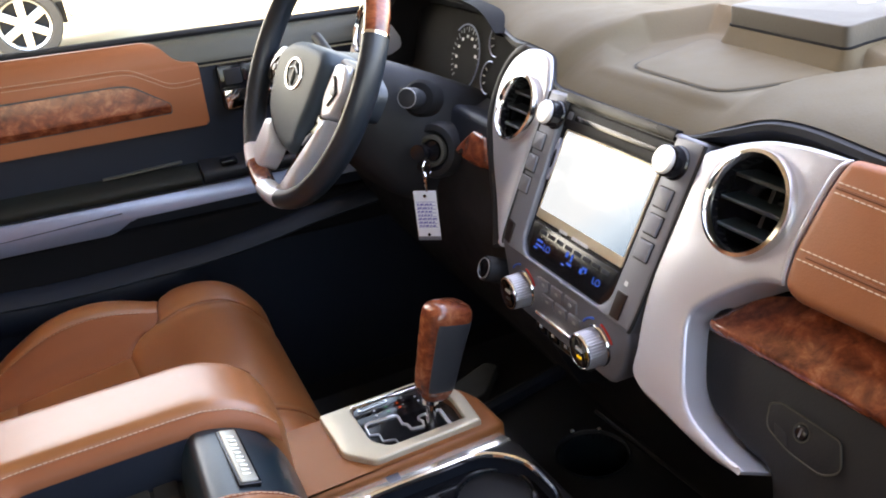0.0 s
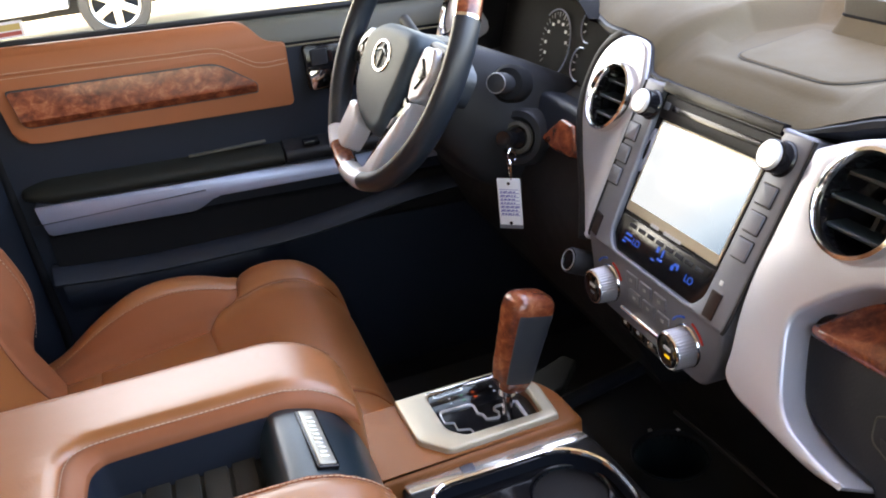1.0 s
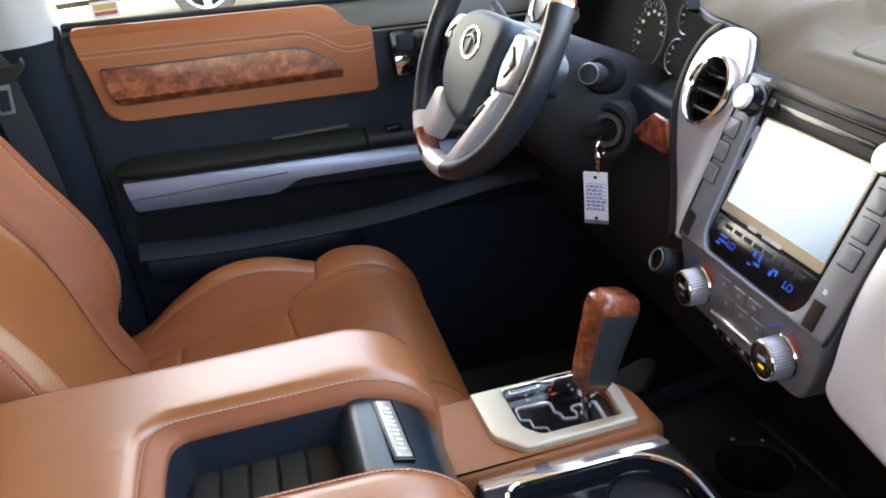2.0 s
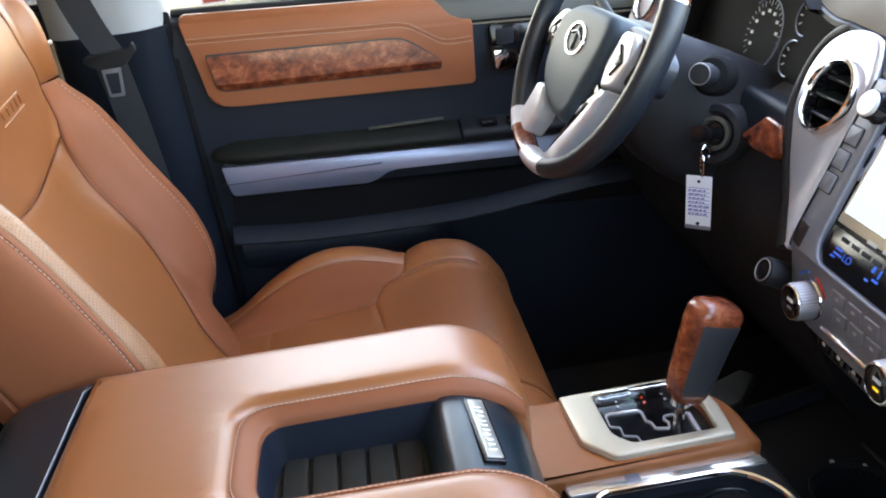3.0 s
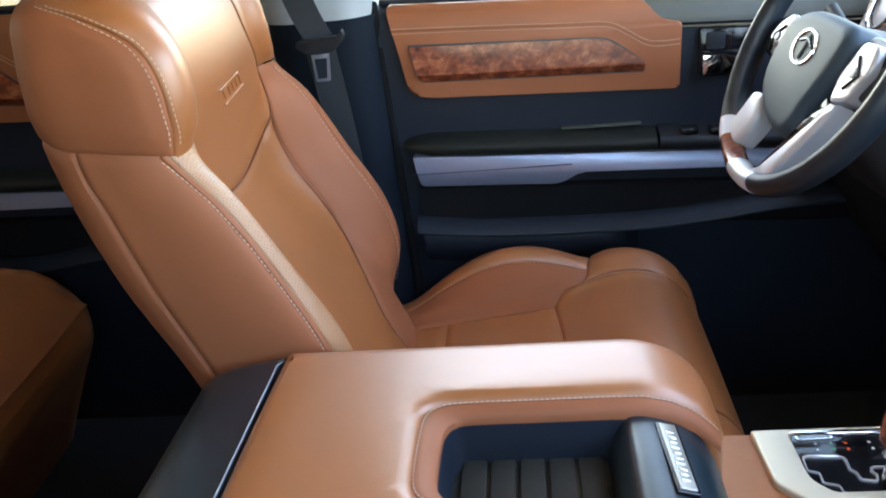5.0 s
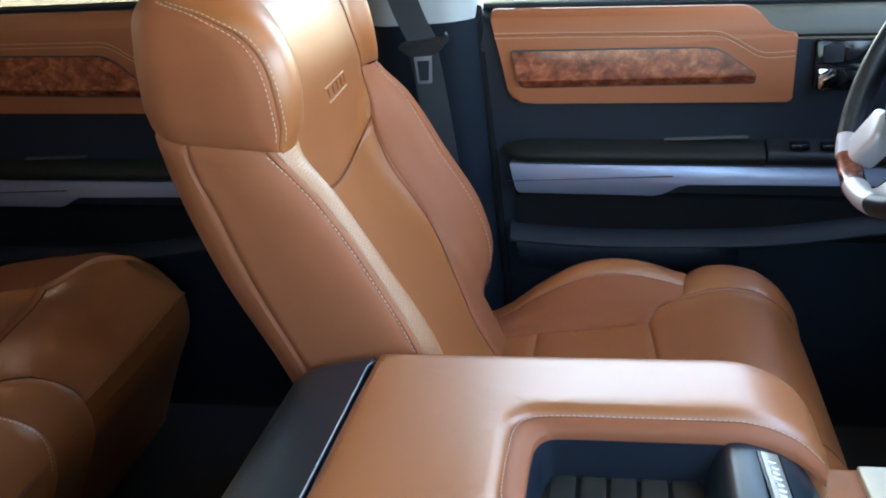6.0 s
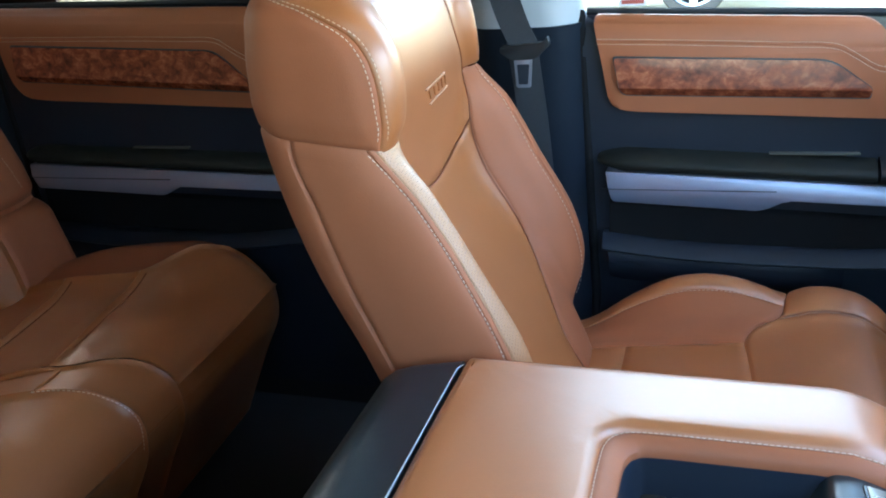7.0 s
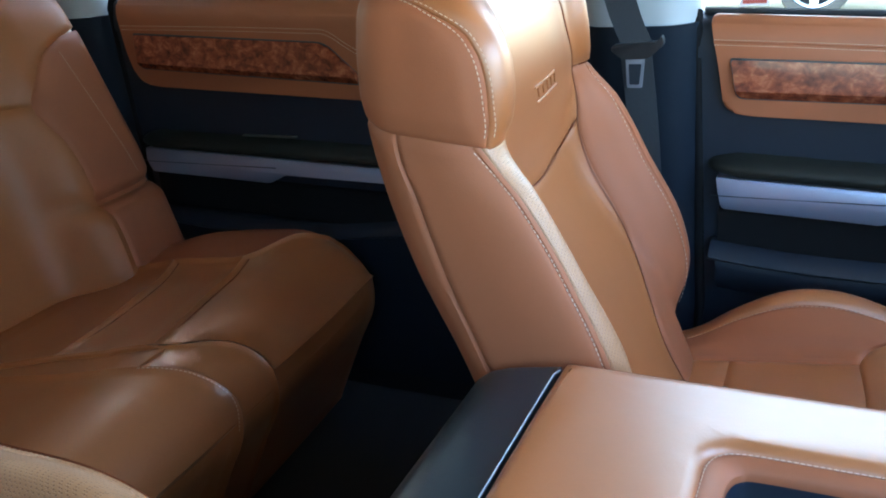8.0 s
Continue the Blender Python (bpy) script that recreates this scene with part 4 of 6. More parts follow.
stitching("stitching", [rear_back(.634 + .155 * (1.364 - z), z) for z in np.linspace(1.12, 1.37, 26)], bk, 0.0075, 0.0004, 0.005, off=(0.006, 0, 0))
bkl = thing("belt_buckle", "black rear seat belt buckle with a red button", "buckle", (-1.36, 0.10, 0.97))
part("buckle_body", box((-1.36, 0.085, 0.955), (-1.27, 0.118, 0.995), 0.008, 2), "black", bkl)
part("release_button", box((-1.272, 0.092, 0.972), (-1.262, 0.112, 0.990), 0.003), "red", bkl)
lat = thing("anchor_tab", "small grey fabric tab between rear cushion and backrest", "tab", (-1.40, 0.17, 0.96))
part("fabric_tab", box((-1.42, 0.15, 0.950), (-1.365, 0.20, 0.985), 0.006, 2), "stack", lat)


# ---------------------------------------------------------------- plates with holes
def inset(poly, d):
    """The closed outline moved inward by d (counter-clockwise outlines shrink)."""
    p = np.array(poly, float)
    area = 0.5 * np.sum(p[:, 0] * np.roll(p[:, 1], -1) - np.roll(p[:, 0], -1) * p[:, 1])
    a, b = p - np.roll(p, 1, 0), np.roll(p, -1, 0) - p
    a, b = (q / (np.linalg.norm(q, axis=1, keepdims=True) + 1e-12) for q in (a, b))
    na, nb = np.stack([-a[:, 1], a[:, 0]], 1), np.stack([-b[:, 1], b[:, 0]], 1)
    n = na + nb
    n /= np.maximum((n * n).sum(1, keepdims=True) / 2, 0.35)
    return p + n * d * (1 if area > 0 else -1)


def ccw(poly):
    p = np.array(poly, float)
    area = np.sum(p[:, 0] * np.roll(p[:, 1], -1) - np.roll(p[:, 0], -1) * p[:, 1])
    return p if area > 0 else p[::-1]


def circle(cx, cy, r, n=36):
    return [(cx + r * math.cos(a), cy + r * math.sin(a)) for a in np.linspace(0, 2 * math.pi, n, endpoint=False)]


def plate(outer, top, bottom, r, m=None, holes=(), hole_r=0.0, seg=3, bm=None):
    """A plate in the xy plane of m, from height bottom to top, with a rounded top rim and holes through it."""
    bm = bm or bmesh.new()
    m = m or Matrix()
    edges = []
    for k, (loop, rr) in enumerate([(outer, r)] + [(h, hole_r) for h in holes]):
        loop = ccw(loop)
        rows = [(loop, bottom)]
        if rr > 0:
            for t in np.linspace(0, math.pi / 2, seg + 1):
                d = rr * (1 - math.cos(t))
                rows.append((inset(loop, d if k == 0 else -d), top - rr + rr * math.sin(t)))
        else:
            rows.append((loop, top))
        rings = [[bm.verts.new(m @ Vector((x, y, z))) for x, y in lp] for lp, z in rows]
        n = len(loop)
        for a, b in zip(rings, rings[1:]):
            for i in range(n):
                bm.faces.new((a[i], a[(i + 1) % n], b[(i + 1) % n], b[i]))
        edges += [bm.edges.get((rings[-1][i], rings[-1][(i + 1) % n])) for i in range(n)]
    bmesh.ops.triangle_fill(bm, edges=edges, use_beauty=True)
    return bm


def cut(bm, axis, places):
    no = {"x": (1, 0, 0), "y": (0, 1, 0), "z": (0, 0, 1)}[axis]
    for v in places:
        co = tuple(v * c for c in no)
        bmesh.ops.bisect_plane(bm, geom=bm.verts[:] + bm.edges[:] + bm.faces[:], plane_co=co, plane_no=no, dist=1e-6)
    return bm


# ---------------------------------------------------------------- centre console
cc = thing("center_console", "wide centre console in brown leather, black plastic and chrome", "console", (-0.1, 0, 0.62))
NY, FY = -0.172, 0.142
part("console_body", loft([[(x, y, z) for y, z in rounded([(NY + .01, .62), (FY - .01, .62), (FY - .002, 1.035 if x < .04 else zt), (NY + .004, 1.035 if x < .04 else zt)], .012)] for x, zt in ((-.45, 1.0), (-.40, 1.0), (.035, 1.0), (.045, .985), (.285, .985))]), "black", cc, "black plastic console body")


def droop(x):
    x0, R = -0.035, 0.092
    t = min(max(x - x0, 0.0), R * 0.97)
    return R - math.sqrt(R * R - t * t)


OUT = rounded([(-.352, NY), (.048, NY), (.048, -.082), (-.02, -.082), (-.205, -.080), (-.207, .045), (-.02, .047), (.048, .046), (.048, FY), (-.352, FY)],
              [.010, .03, .02, 0, .030, .030, 0, .02, .03, .010], 6)
bm = plate(OUT, 1.1555, 1.030, 0.012, seg=4)
cut(bm, "x", list(np.linspace(-.34, -.07, 14)) + list(np.linspace(-0.05, 0.045, 20)))
cut(bm, "y", np.linspace(-.155, .125, 21))
for v in bm.verts:
    crown = 0.004 * (1 - ((v.co.y - (-0.015)) / 0.16) ** 2)
    v.co.z += (crown if v.co.z > 1.12 else 0) - droop(v.co.x) * (1.0 if v.co.z > 1.10 else 0.25)
bmesh.ops.remove_doubles(bm, verts=bm.verts[:], dist=0.0012)
flat = [v for v in bm.verts if v.co.z + droop(v.co.x) > 1.1548]
for _ in range(4):
    bmesh.ops.smooth_vert(bm, verts=flat, factor=0.5, use_axis_x=False, use_axis_y=False, use_axis_z=True)
lid = part("armrest_lid", bm, "leather", cc, "padded saddle-brown leather armrest lid")
# sloping leather lip from the stitched line down to the tray
lipo = [(.040, .047), (0, .047), (-.10, .046), (-.17, .0455), (-.195, .040), (-.205, .025), (-.207, 0), (-.207, -.035), (-.205, -.06), (-.195, -.075), (-.17, -.0805), (-.10, -.081), (0, -.082), (.040, -.082)]
lipi = [(.040, .036), (0, .035), (-.10, .034), (-.165, .033), (-.180, .029), (-.187, .018), (-.189, 0), (-.189, -.035), (-.187, -.053), (-.180, -.063), (-.165, -.068), (-.10, -.0685), (0, -.069), (.040, -.070)]
A, B = smooth_loop(lipo, 4, False), smooth_loop(lipi, 4, False)
rows = []
for h, w in ((1.1500, -0.40), (1.1515, 0.0), (1.1525, 0.15), (1.1515, 0.4), (1.148, 0.75), (1.144, 0.97), (1.138, 1.0)):
    rows.append([(a[0] * (1 - w) + b[0] * w, a[1] * (1 - w) + b[1] * w, h - droop(a[0])) for a, b in zip(A, B)])
part("tray_lip", loft(rows, closed=False, caps=False), "leather_side", lid, "stitched leather lip round the phone tray")
stitching("stitching", [(a[0] * .93 + b[0] * .07, a[1] * .93 + b[1] * .07, 1.1535 - droop(a[0])) for a, b in zip(A, B)], lid, 0.0046, 0.0005, 0.0036)
rows = []
for h, w in ((1.141, 0.95), (1.136, 1.02), (1.106, 1.10), (1.099, 1.30)):
    rows.append([(a[0] * (1 - w) + b[0] * w, a[1] * (1 - w) + b[1] * w, h - (droop(a[0]) if h > 1.12 else 0)) for a, b in zip(A, B) if a[0] < 0.012])
part("tray_wall", loft(rows, closed=False, caps=False), "dark", cc, "dark blue-grey tray walls")
part("tray_floor", box((-.195, -.075, 1.04), (-.05, .04, 1.0995)), "rubber", cc, "black rubber tray mat")
for k in range(5):
    x = -.1765 + .0245 * k
    part("mat_rib", box((x, -.066, 1.0985), (x + .0205, .031, 1.1035), .0015, 2), "rubber", cc)
# sloping panel with the badge
prof = [(-.062, 1.060), (-.050, 1.115), (-.040, 1.136), (-.030, 1.1405), (-.015, 1.138), (.005, 1.130), (.022, 1.115), (.036, 1.09), (.046, 1.055), (.050, 1.02)]
prof = smooth_loop([(x, 0, z) for x, z in prof], 3, False)
part("badge_panel", loft([[(p[0], y, p[2]) for p in prof] + [(.045, y, 1.02), (-.058, y, 1.055)] for y in np.linspace(-.073, .038, 6)]), "leather_black", cc, "black sloping panel before the tray")
bdm = Matrix.Translation((-.005, -.013, 1.1360)) @ pose(0, 0, 0, 0, 17, 3)
part("badge_groove", plate(rounded([(-.0092, -.043), (.0092, -.043), (.0092, .042), (-.0092, .042)], .002), .0012, -.004, .0006, bdm), "gloss", cc, "dark recess round the badge")
bdg = part("badge", plate(rounded([(-.0072, -.040), (.0072, -.040), (.0072, .040), (-.0072, .040)], .0015), .0024, -.004, .0010, bdm), "nameplate", cc, "brushed metal badge with small raised marks")
for k in range(10):
    y = -.030 + .0064 * k
    part("raised_bar", plate(rounded([(-.0036 + .0008 * (k % 3), y - .0016), (.0034 - .0008 * (k % 2), y - .0016 - .0004 * (k % 3)), (.0036, y + .0002), (-.0036, y + .0010)], .0004), .0032, .002, .0003, bdm), "bright", bdg, "polished raised mark")
part("edge_piping", tube([(x, FY - .0042, 1.1512 + .0008 - droop(x)) for x in np.linspace(-.330, .035, 50)], .0011, 6), "seam", lid)
# black rear end of the lid
secs = [(-.3545, 1.1525, 0), (-.38, 1.149, .002), (-.405, 1.1445, .003), (-.422, 1.1395, .005), (-.434, 1.131, .008), (-.442, 1.118, .011), (-.447, 1.095, .013), (-.450, 1.06, .015), (-.452, .98, .016)]
rows = []
for x, z, i in secs:
    rows.append([(x, y, zz) for y, zz in rounded([(NY + i, .80), (FY - i, .80), (FY - i, z), (NY + i, z)], [0, 0, .018, .018], 5)])
part("rear_end", loft(rows), "leather_black", cc, "black soft rear end of the console lid")
part("lid_seam", tube([(-.3540, NY + .008, 1.147), (-.3540, NY + .03, 1.1556), (-.3540, FY - .03, 1.1556), (-.3540, FY - .008, 1.147)], .0007, 8), "grey", cc, "thin pale seam between leather and black end")
# leather deck with the shifter plate
deck = rounded([(.030, .045), (.262, .050), (.274, .054), (.270, .118), (.236, .171), (.030, .171)], [.002, .004, .003, .02, .01, .01], 5)
HO = rounded([(.1325, .1575), (.1345, .0905), (.1505, .0725), (.2370, .0735), (.2400, .118), (.2275, .1560)], [.004, .010, .006, .004, .012, .006], 5)
part("leather_deck", plate(deck, 1.016, .97, .006, holes=[HO]), "leather_insert", cc, "saddle-brown leather covered deck")
part("deck_side", plate(inset(deck, .006), .975, .63, 0), "black", cc, "black side of the console below the deck")
PL = rounded([(.0985, .1655), (.1015, .0870), (.1276, .0575), (.2505, .0605), (.2540, .122), (.2260, .1665)], [.003, .008, .006, .003, .012, .004], 5)
sp = thing("gear_shifter", "burl wood and black leather gear lever in a champagne metal gate", "gear shifter", (.19, .11, 1.016))
part("gate_plate", plate(PL, 1.0235, 1.010, .0028, holes=[HO], hole_r=.002), "champagne", sp, "champagne satin metal shift plate")
part("gate_base", plate(inset(HO, -.004), 1.008, 1.000, 0), "gloss", sp, "black shift gate floor")
part("gate_rail", box((.134, .1545, 1.006), (.2275, .1610, 1.0246), .002, 2), "chrome", sp, "polished inner edge of the gate")


def ledge(pts, w, z0, z1):
    """A thin upright band along a stepped line."""
    p = [Vector((x, y, 0)) for x, y in pts]
    rings = []
    for i, q in enumerate(p):
        d = (p[min(i + 1, len(p) - 1)] - p[max(i - 1, 0)]).normalized()
        s = Vector((-d.y, d.x, 0)) * w / 2
        rings.append([(*(q + s * k)[:2], z) for k, z in ((-1, z0), (1, z0), (1, z1), (-1, z1))])
    return loft(rings)


steps = [(.1417, .1343), (.1432, .1385), (.1480, .1399), (.1755, .1379), (.1790, .1360), (.1804, .1325), (.1797, .1190), (.1838, .1140), (.1848, .1050), (.1870, .1036), (.1976, .1014), (.1990, .1030), (.2008, .1098), (.1980, .1160), (.1992, .1195), (.2028, .1213), (.2246, .1204)]
part("gate_edge", ledge(steps, .0024, 1.002, 1.0100), "gate", sp, "chrome stepped gate edge")
steps = [(.1417, .1343), (.1412, .1195), (.1422, .1180), (.1500, .1148), (.1505, .1135), (.1502, .1018), (.1512, .1005), (.1622, .0968), (.1630, .0955), (.1638, .0885), (.1648, .0870), (.1769, .0824)]
part("gate_edge", ledge(steps, .0013, 1.002, 1.0100), "gate", sp)
part("gate_edge", ledge([(.2255, .1190), (.2252, .1020), (.2248, .0849)], .0034, 1.002, 1.0108), "gate", sp)
part("gate_slot", plate([(.150, .120), (.200, .124), (.222, .120), (.222, .105), (.185, .100), (.158, .108)], 1.0045, 1.002, 0), "dark", sp, "dark slot of the gate")
for k, (c, x) in enumerate((("white", .159), ("green", .174), ("redlamp", .188), ("white", .211))):
    part("gate_mark", box((x, .1490, 1.0082), (x + .0022, .1515, 1.0088)), c, sp)
part("lever_stem", tube([(.208, .105, 1.000), (.214, .105, 1.055)], .0055, 12), "chrome", sp, "chrome lever stem")
part("stem_collar", tube([(.211, .105, 1.035), (.213, .105, 1.052)], [.010, .007], 12), "chrome", sp)
KM = Matrix.Translation((.2135, .103, 1.041)) @ pose(0, 0, 0, 0, 17, 8)
KNOB = [(0, .0125, .012, 0), (.004, .0165, .0155, 0), (.012, .0192, .0172, 0), (.03, .0210, .0180, .000), (.06, .0232, .0190, .001), (.085, .0252, .0200, .002), (.096, .0260, .0205, .003), (.103, .0250, .0196, .003), (.108, .0215, .0165, .003), (.111, .0150, .0115, .003), (.1122, .006, .005, .003)]


def knob_at(z, a, grow=0.0):
    sx, sy, dx = (np.interp(z, [q[0] for q in KNOB], [q[k] for q in KNOB]) for k in (1, 2, 3))
    c, s = math.cos(a), math.sin(a)
    return KM @ Vector((dx + math.copysign(abs(c) ** .55, c) * (sx + grow), math.copysign(abs(s) ** .55, s) * (sy + grow), z))


kn = part("knob", loft([[knob_at(q[0], a) for a in np.linspace(0, 2 * math.pi, 48, endpoint=False)] for q in KNOB]), "wood", sp, "glossy burl wood lever knob")
for s in (-1, 1):
    rows = []
    for i, z in enumerate(np.linspace(.010, .095, 16)):
        lo_, hi_ = (-2.38 + .10 * z / .09, -.62) if s < 0 else (.62, 2.38)
        row = [knob_at(z, a, .0007 if 0 < i < 15 and 0 < j < 20 else -.0008) for j, a in enumerate(np.linspace(lo_, hi_, 21))]
        rows.append(row)
    part("leather_side", loft(rows, closed=False, caps=False), "leather_grey", kn, "dark grey leather side of the knob")
part("deck_nose", plate(rounded([(.262, .140), (.298, .150), (.338, .195), (.328, .212), (.262, .185)], .006), .986, .974, .003), "moss", cc, "grey-green nose of the console")
# cup holders
CUP = rounded([(.070, .052), (.262, .050), (.276, .030), (.283, -.11), (.262, -.165), (.070, -.165)], [.006, .012, .02, .04, .03, .01], 6)
RIM = rounded([(.094, .030), (.236, .031), (.268, -.005), (.270, -.075), (.240, -.118), (.094, -.118)], [.022, .05, .03, .03, .05, .022], 8)
part("cup_surround", plate(CUP, 1.003, .97, .004, holes=[RIM], hole_r=.003), "black", cc, "black surround of the cup holders")
part("chrome_strip", plate(rounded([(.072, .0515), (.263, .0525), (.271, .034), (.256, .0315), (.240, .0325), (.074, .0325)], .003), 1.0065, .99, .0018), "bright", cc, "bright chrome strip beside the cup holders")
part("chrome_block", plate(rounded([(.132, .049), (.146, .0492), (.146, .0355), (.132, .0357)], .001), 1.0072, 1.0, .0005), "stack", cc)
part("cup_rim", tube([(x, y, 1.005) for x, y in RIM], .0036, 8, closed=True), "chrome", cc, "polished cup holder rim")
part("cup_tray", plate(RIM, .990, .980, .001, holes=[circle(.224, -.014, .037), circle(.118, -.018, .034)], hole_r=.003), "gloss", cc, "glossy black cup holder tray")
rw = [[(x, y, z) for x, y in inset(RIM, i)] for z, i in ((1.003, .0005), (.985, .003), (.958, .006))]
part("cup_recess", loft(rw, caps=False), "dark", cc, "dark recess of the cup holders")
for cx, cy, r in ((.224, -.014, .037), (.118, -.018, .034)):
    part("cup_well", lathe([(r, .988), (r * .97, .90), (r * .9, .885), (0.001, .885)], pose(cx, cy, 0), 32), "leather_black", cc, "deep black cup well")
# low forward tray
ft = thing("forward_tray", "black moulded storage tray with a round cup well", "tray", (.42, .08, .62))
T0 = rounded([(.285, .215), (.50, .26), (.60, .16), (.62, -.16), (.285, -.165)], .03, 5)
part("tray_base", plate(T0, .895, .63, .008, holes=[circle(.400, .083, .043)], hole_r=.004), "black", ft, "black plastic tray base")
part("cup_well", lathe([(.043, .89), (.041, .80), (.001, .795)], pose(.400, .083, 0), 32), "leather_black", ft)
part("tray_rim", tube([(x, y, .900) for x, y in T0[4:]], .012, 8), "dark", ft, "raised rounded tray rim")
part("well_ring", tube([(x, y, .8965) for x, y in circle(.400, .083, .045)], .0015, 6, closed=True), "dark", ft)
for k in range(2):
    part("tray_clip", box((.40 + .03 * k, .130 - .015 * k, .895), (.404 + .03 * k, .134 - .015 * k, .898)), "white", ft)
for k in range(4):
    part("tray_ridge", tube([(.45 + .03 * k, .15, .897), (.47 + .03 * k, -.12, .897)], .004, 6), "black", ft)

# ---------------------------------------------------------------- dashboard
SN, S0 = Vector((-.894, 0, .447)), Vector((.347, 0, 1.237))
STK = facing(S0, SN)
db = thing("dashboard", "taupe padded dashboard with silver, leather and burl wood trim", "dashboard", (.6, 0, .62))
# front edge of the dash top, as heights up the slope of the stack
EDGE_Y = [-.80, -.50, -.40, -.30, -.266, -.23, -.205, -.185, -.165, -.150, -.134, -.118, -.103, -.090, -.075, -.060, -.03, 0, .03, .06, .09, .112, .121, .127, .133, .140, .16, .18, .20, .246, .30, .40, .50, .80]
EDGE_Q = spline(EDGE_Y, [.138, .142, .144, .146, .147, .150, .1515, .1510, .148, .143, .1360, .1290, .1220, .1180, .1155, .1155, .1172, .119, .1200, .1205, .1215, .1225, .1260, .1360, .1450, .1490, .1520, .1535, .155, .1545, .1585, .176, .177, .165])


def LX(y):
    return .347 + .447 * EDGE_Q(y) + .030 * min(1.0, max(0.0, (y - .22) / .12))


def LZ(y):
    return 1.237 + .894 * EDGE_Q(y)


POCK = [(.436, .066), (.437, -.088), (.560, -.124), (.590, .075), (.586, .106), (.520, .116), (.474, .098)]
SLOPE = (2.2, 1.3, 2.0, 1.0, 1.1, 1.3, 1.3)


def depth_in(x, y):
    d = 9.0
    for i in range(7):
        a, b = Vector(POCK[i]), Vector(POCK[(i + 1) % 7])
        e = (b - a).normalized()
        d = min(d, (Vector((x, y)) - a).dot(Vector((e.y, -e.x))) * -SLOPE[i])
    return d


def dash_top(y, t):
    x0, z0 = LX(y), LZ(y)
    x = x0 + (1.08 - x0) * t ** 1.15
    low = min(1.0, max(0.0, (-.05 - y) / .07))
    rise = (0.030 * (1 - low) + min(.030, max(.006, 1.384 - z0)) * low) * (1 - math.exp(-(x - x0) / 0.045))
    z = z0 + rise
    flat = 1.391 - .013 * low * min(1.0, max(0.0, (.72 - x) / .10))
    w = min(1.0, max(0.0, (x - x0) / 0.16))
    z = z * (1 - w) + (flat - 0.10 * max(0, x - .70) ** 1.3) * w
    k = min(1.0, max(0.0, (depth_in(x, y) + 0.030) / 0.030))
    k = 0.8 * k + 0.2 * k * k * (3 - 2 * k)
    z = z * (1 - k) + 1.3665 * k
    return (x, y, z)


ny, nt2 = 250, 190
ys = np.concatenate([np.linspace(-.80, -.18, 50, endpoint=False), np.linspace(-.18, .16, 150, endpoint=False), np.linspace(.16, .80, 50)])
V = [dash_top(y, t) for y in ys for t in np.linspace(0, 1, nt2)]
F = [(i * nt2 + j, i * nt2 + j + 1, (i + 1) * nt2 + j + 1, (i + 1) * nt2 + j) for i in range(ny - 1) for j in range(nt2 - 1)]
sheet("dash_top", V, F, "dash", db, "taupe soft dash top with a shallow pocket")
rows = []
for y in np.concatenate([np.linspace(-.80, -.22, 30, endpoint=False), np.linspace(-.22, .22, 150, endpoint=False), np.linspace(.22, .80, 30)]):
    w = .25 + .75 * min(1.0, max(0.0, (EDGE_Q(y) - .118) / .02))
    rows.append([(LX(y) + dx, y, LZ(y) + dz * w) for dx, dz in ((.014, .001), (.003, .000), (-.003, -.003), (-.004, -.008), (.004, -.018), (.02, -.022), (.05, -.023), (.05, .0))])
part("dash_lip", loft(rows), "dark", db, "dark edge below the dash top")
mat = rounded([(.445, .053), (.440, -.080), (.542, -.112), (.566, .086)], [.02, .02, .012, .02], 6)
part("pocket_mat", plate(mat, 1.3685, 1.360, .002), "dash", db, "inset rubbery mat of the dash pocket")
part("mat_seam", tube([(x, y, 1.3672) for x, y in inset(mat, -.0012)], .0005, 6, closed=True), "rubber", db)
lidp = rounded([(.567, .056), (.553, -.104), (.590, -.098), (.90, -.11), (.90, .040)], [.008, .008, .02, .02, .02], 5)
dl = part("dash_lid", plate(lidp, 1.404, 1.3835, .0015), "dashlid", db, "raised dark grey lid on the dash top")
part("lid_foot", loft([[(x, y, z) for x, y in inset(lidp, -d)] for d, z in ((.016, 1.355), (.011, 1.3655), (.006, 1.374), (.002, 1.3838), (-.004, 1.3845))]), "dash", dl, "taupe slope below the lid")
part("lid_gap", tube([(x, y, 1.3848) for x, y in inset(lidp, -.0004)], .0014, 6, closed=True), "matte", dl)
part("lid_button", plate(circle(.640, -.045, .008, 20), 1.4045, 1.40, .0015), "stack", dl)
part("dash_core", box((.46, -.79, .90), (.98, .79, 1.345)), "black", db, "black inner bulk of the dashboard")
# black fill behind the fascias
part("fascia_back", plate(rounded([(-.40, .12), (.62, .12), (.62, -.10), (-.40, -.10)], .02), -.060, -.10, 0, STK), "black", db)

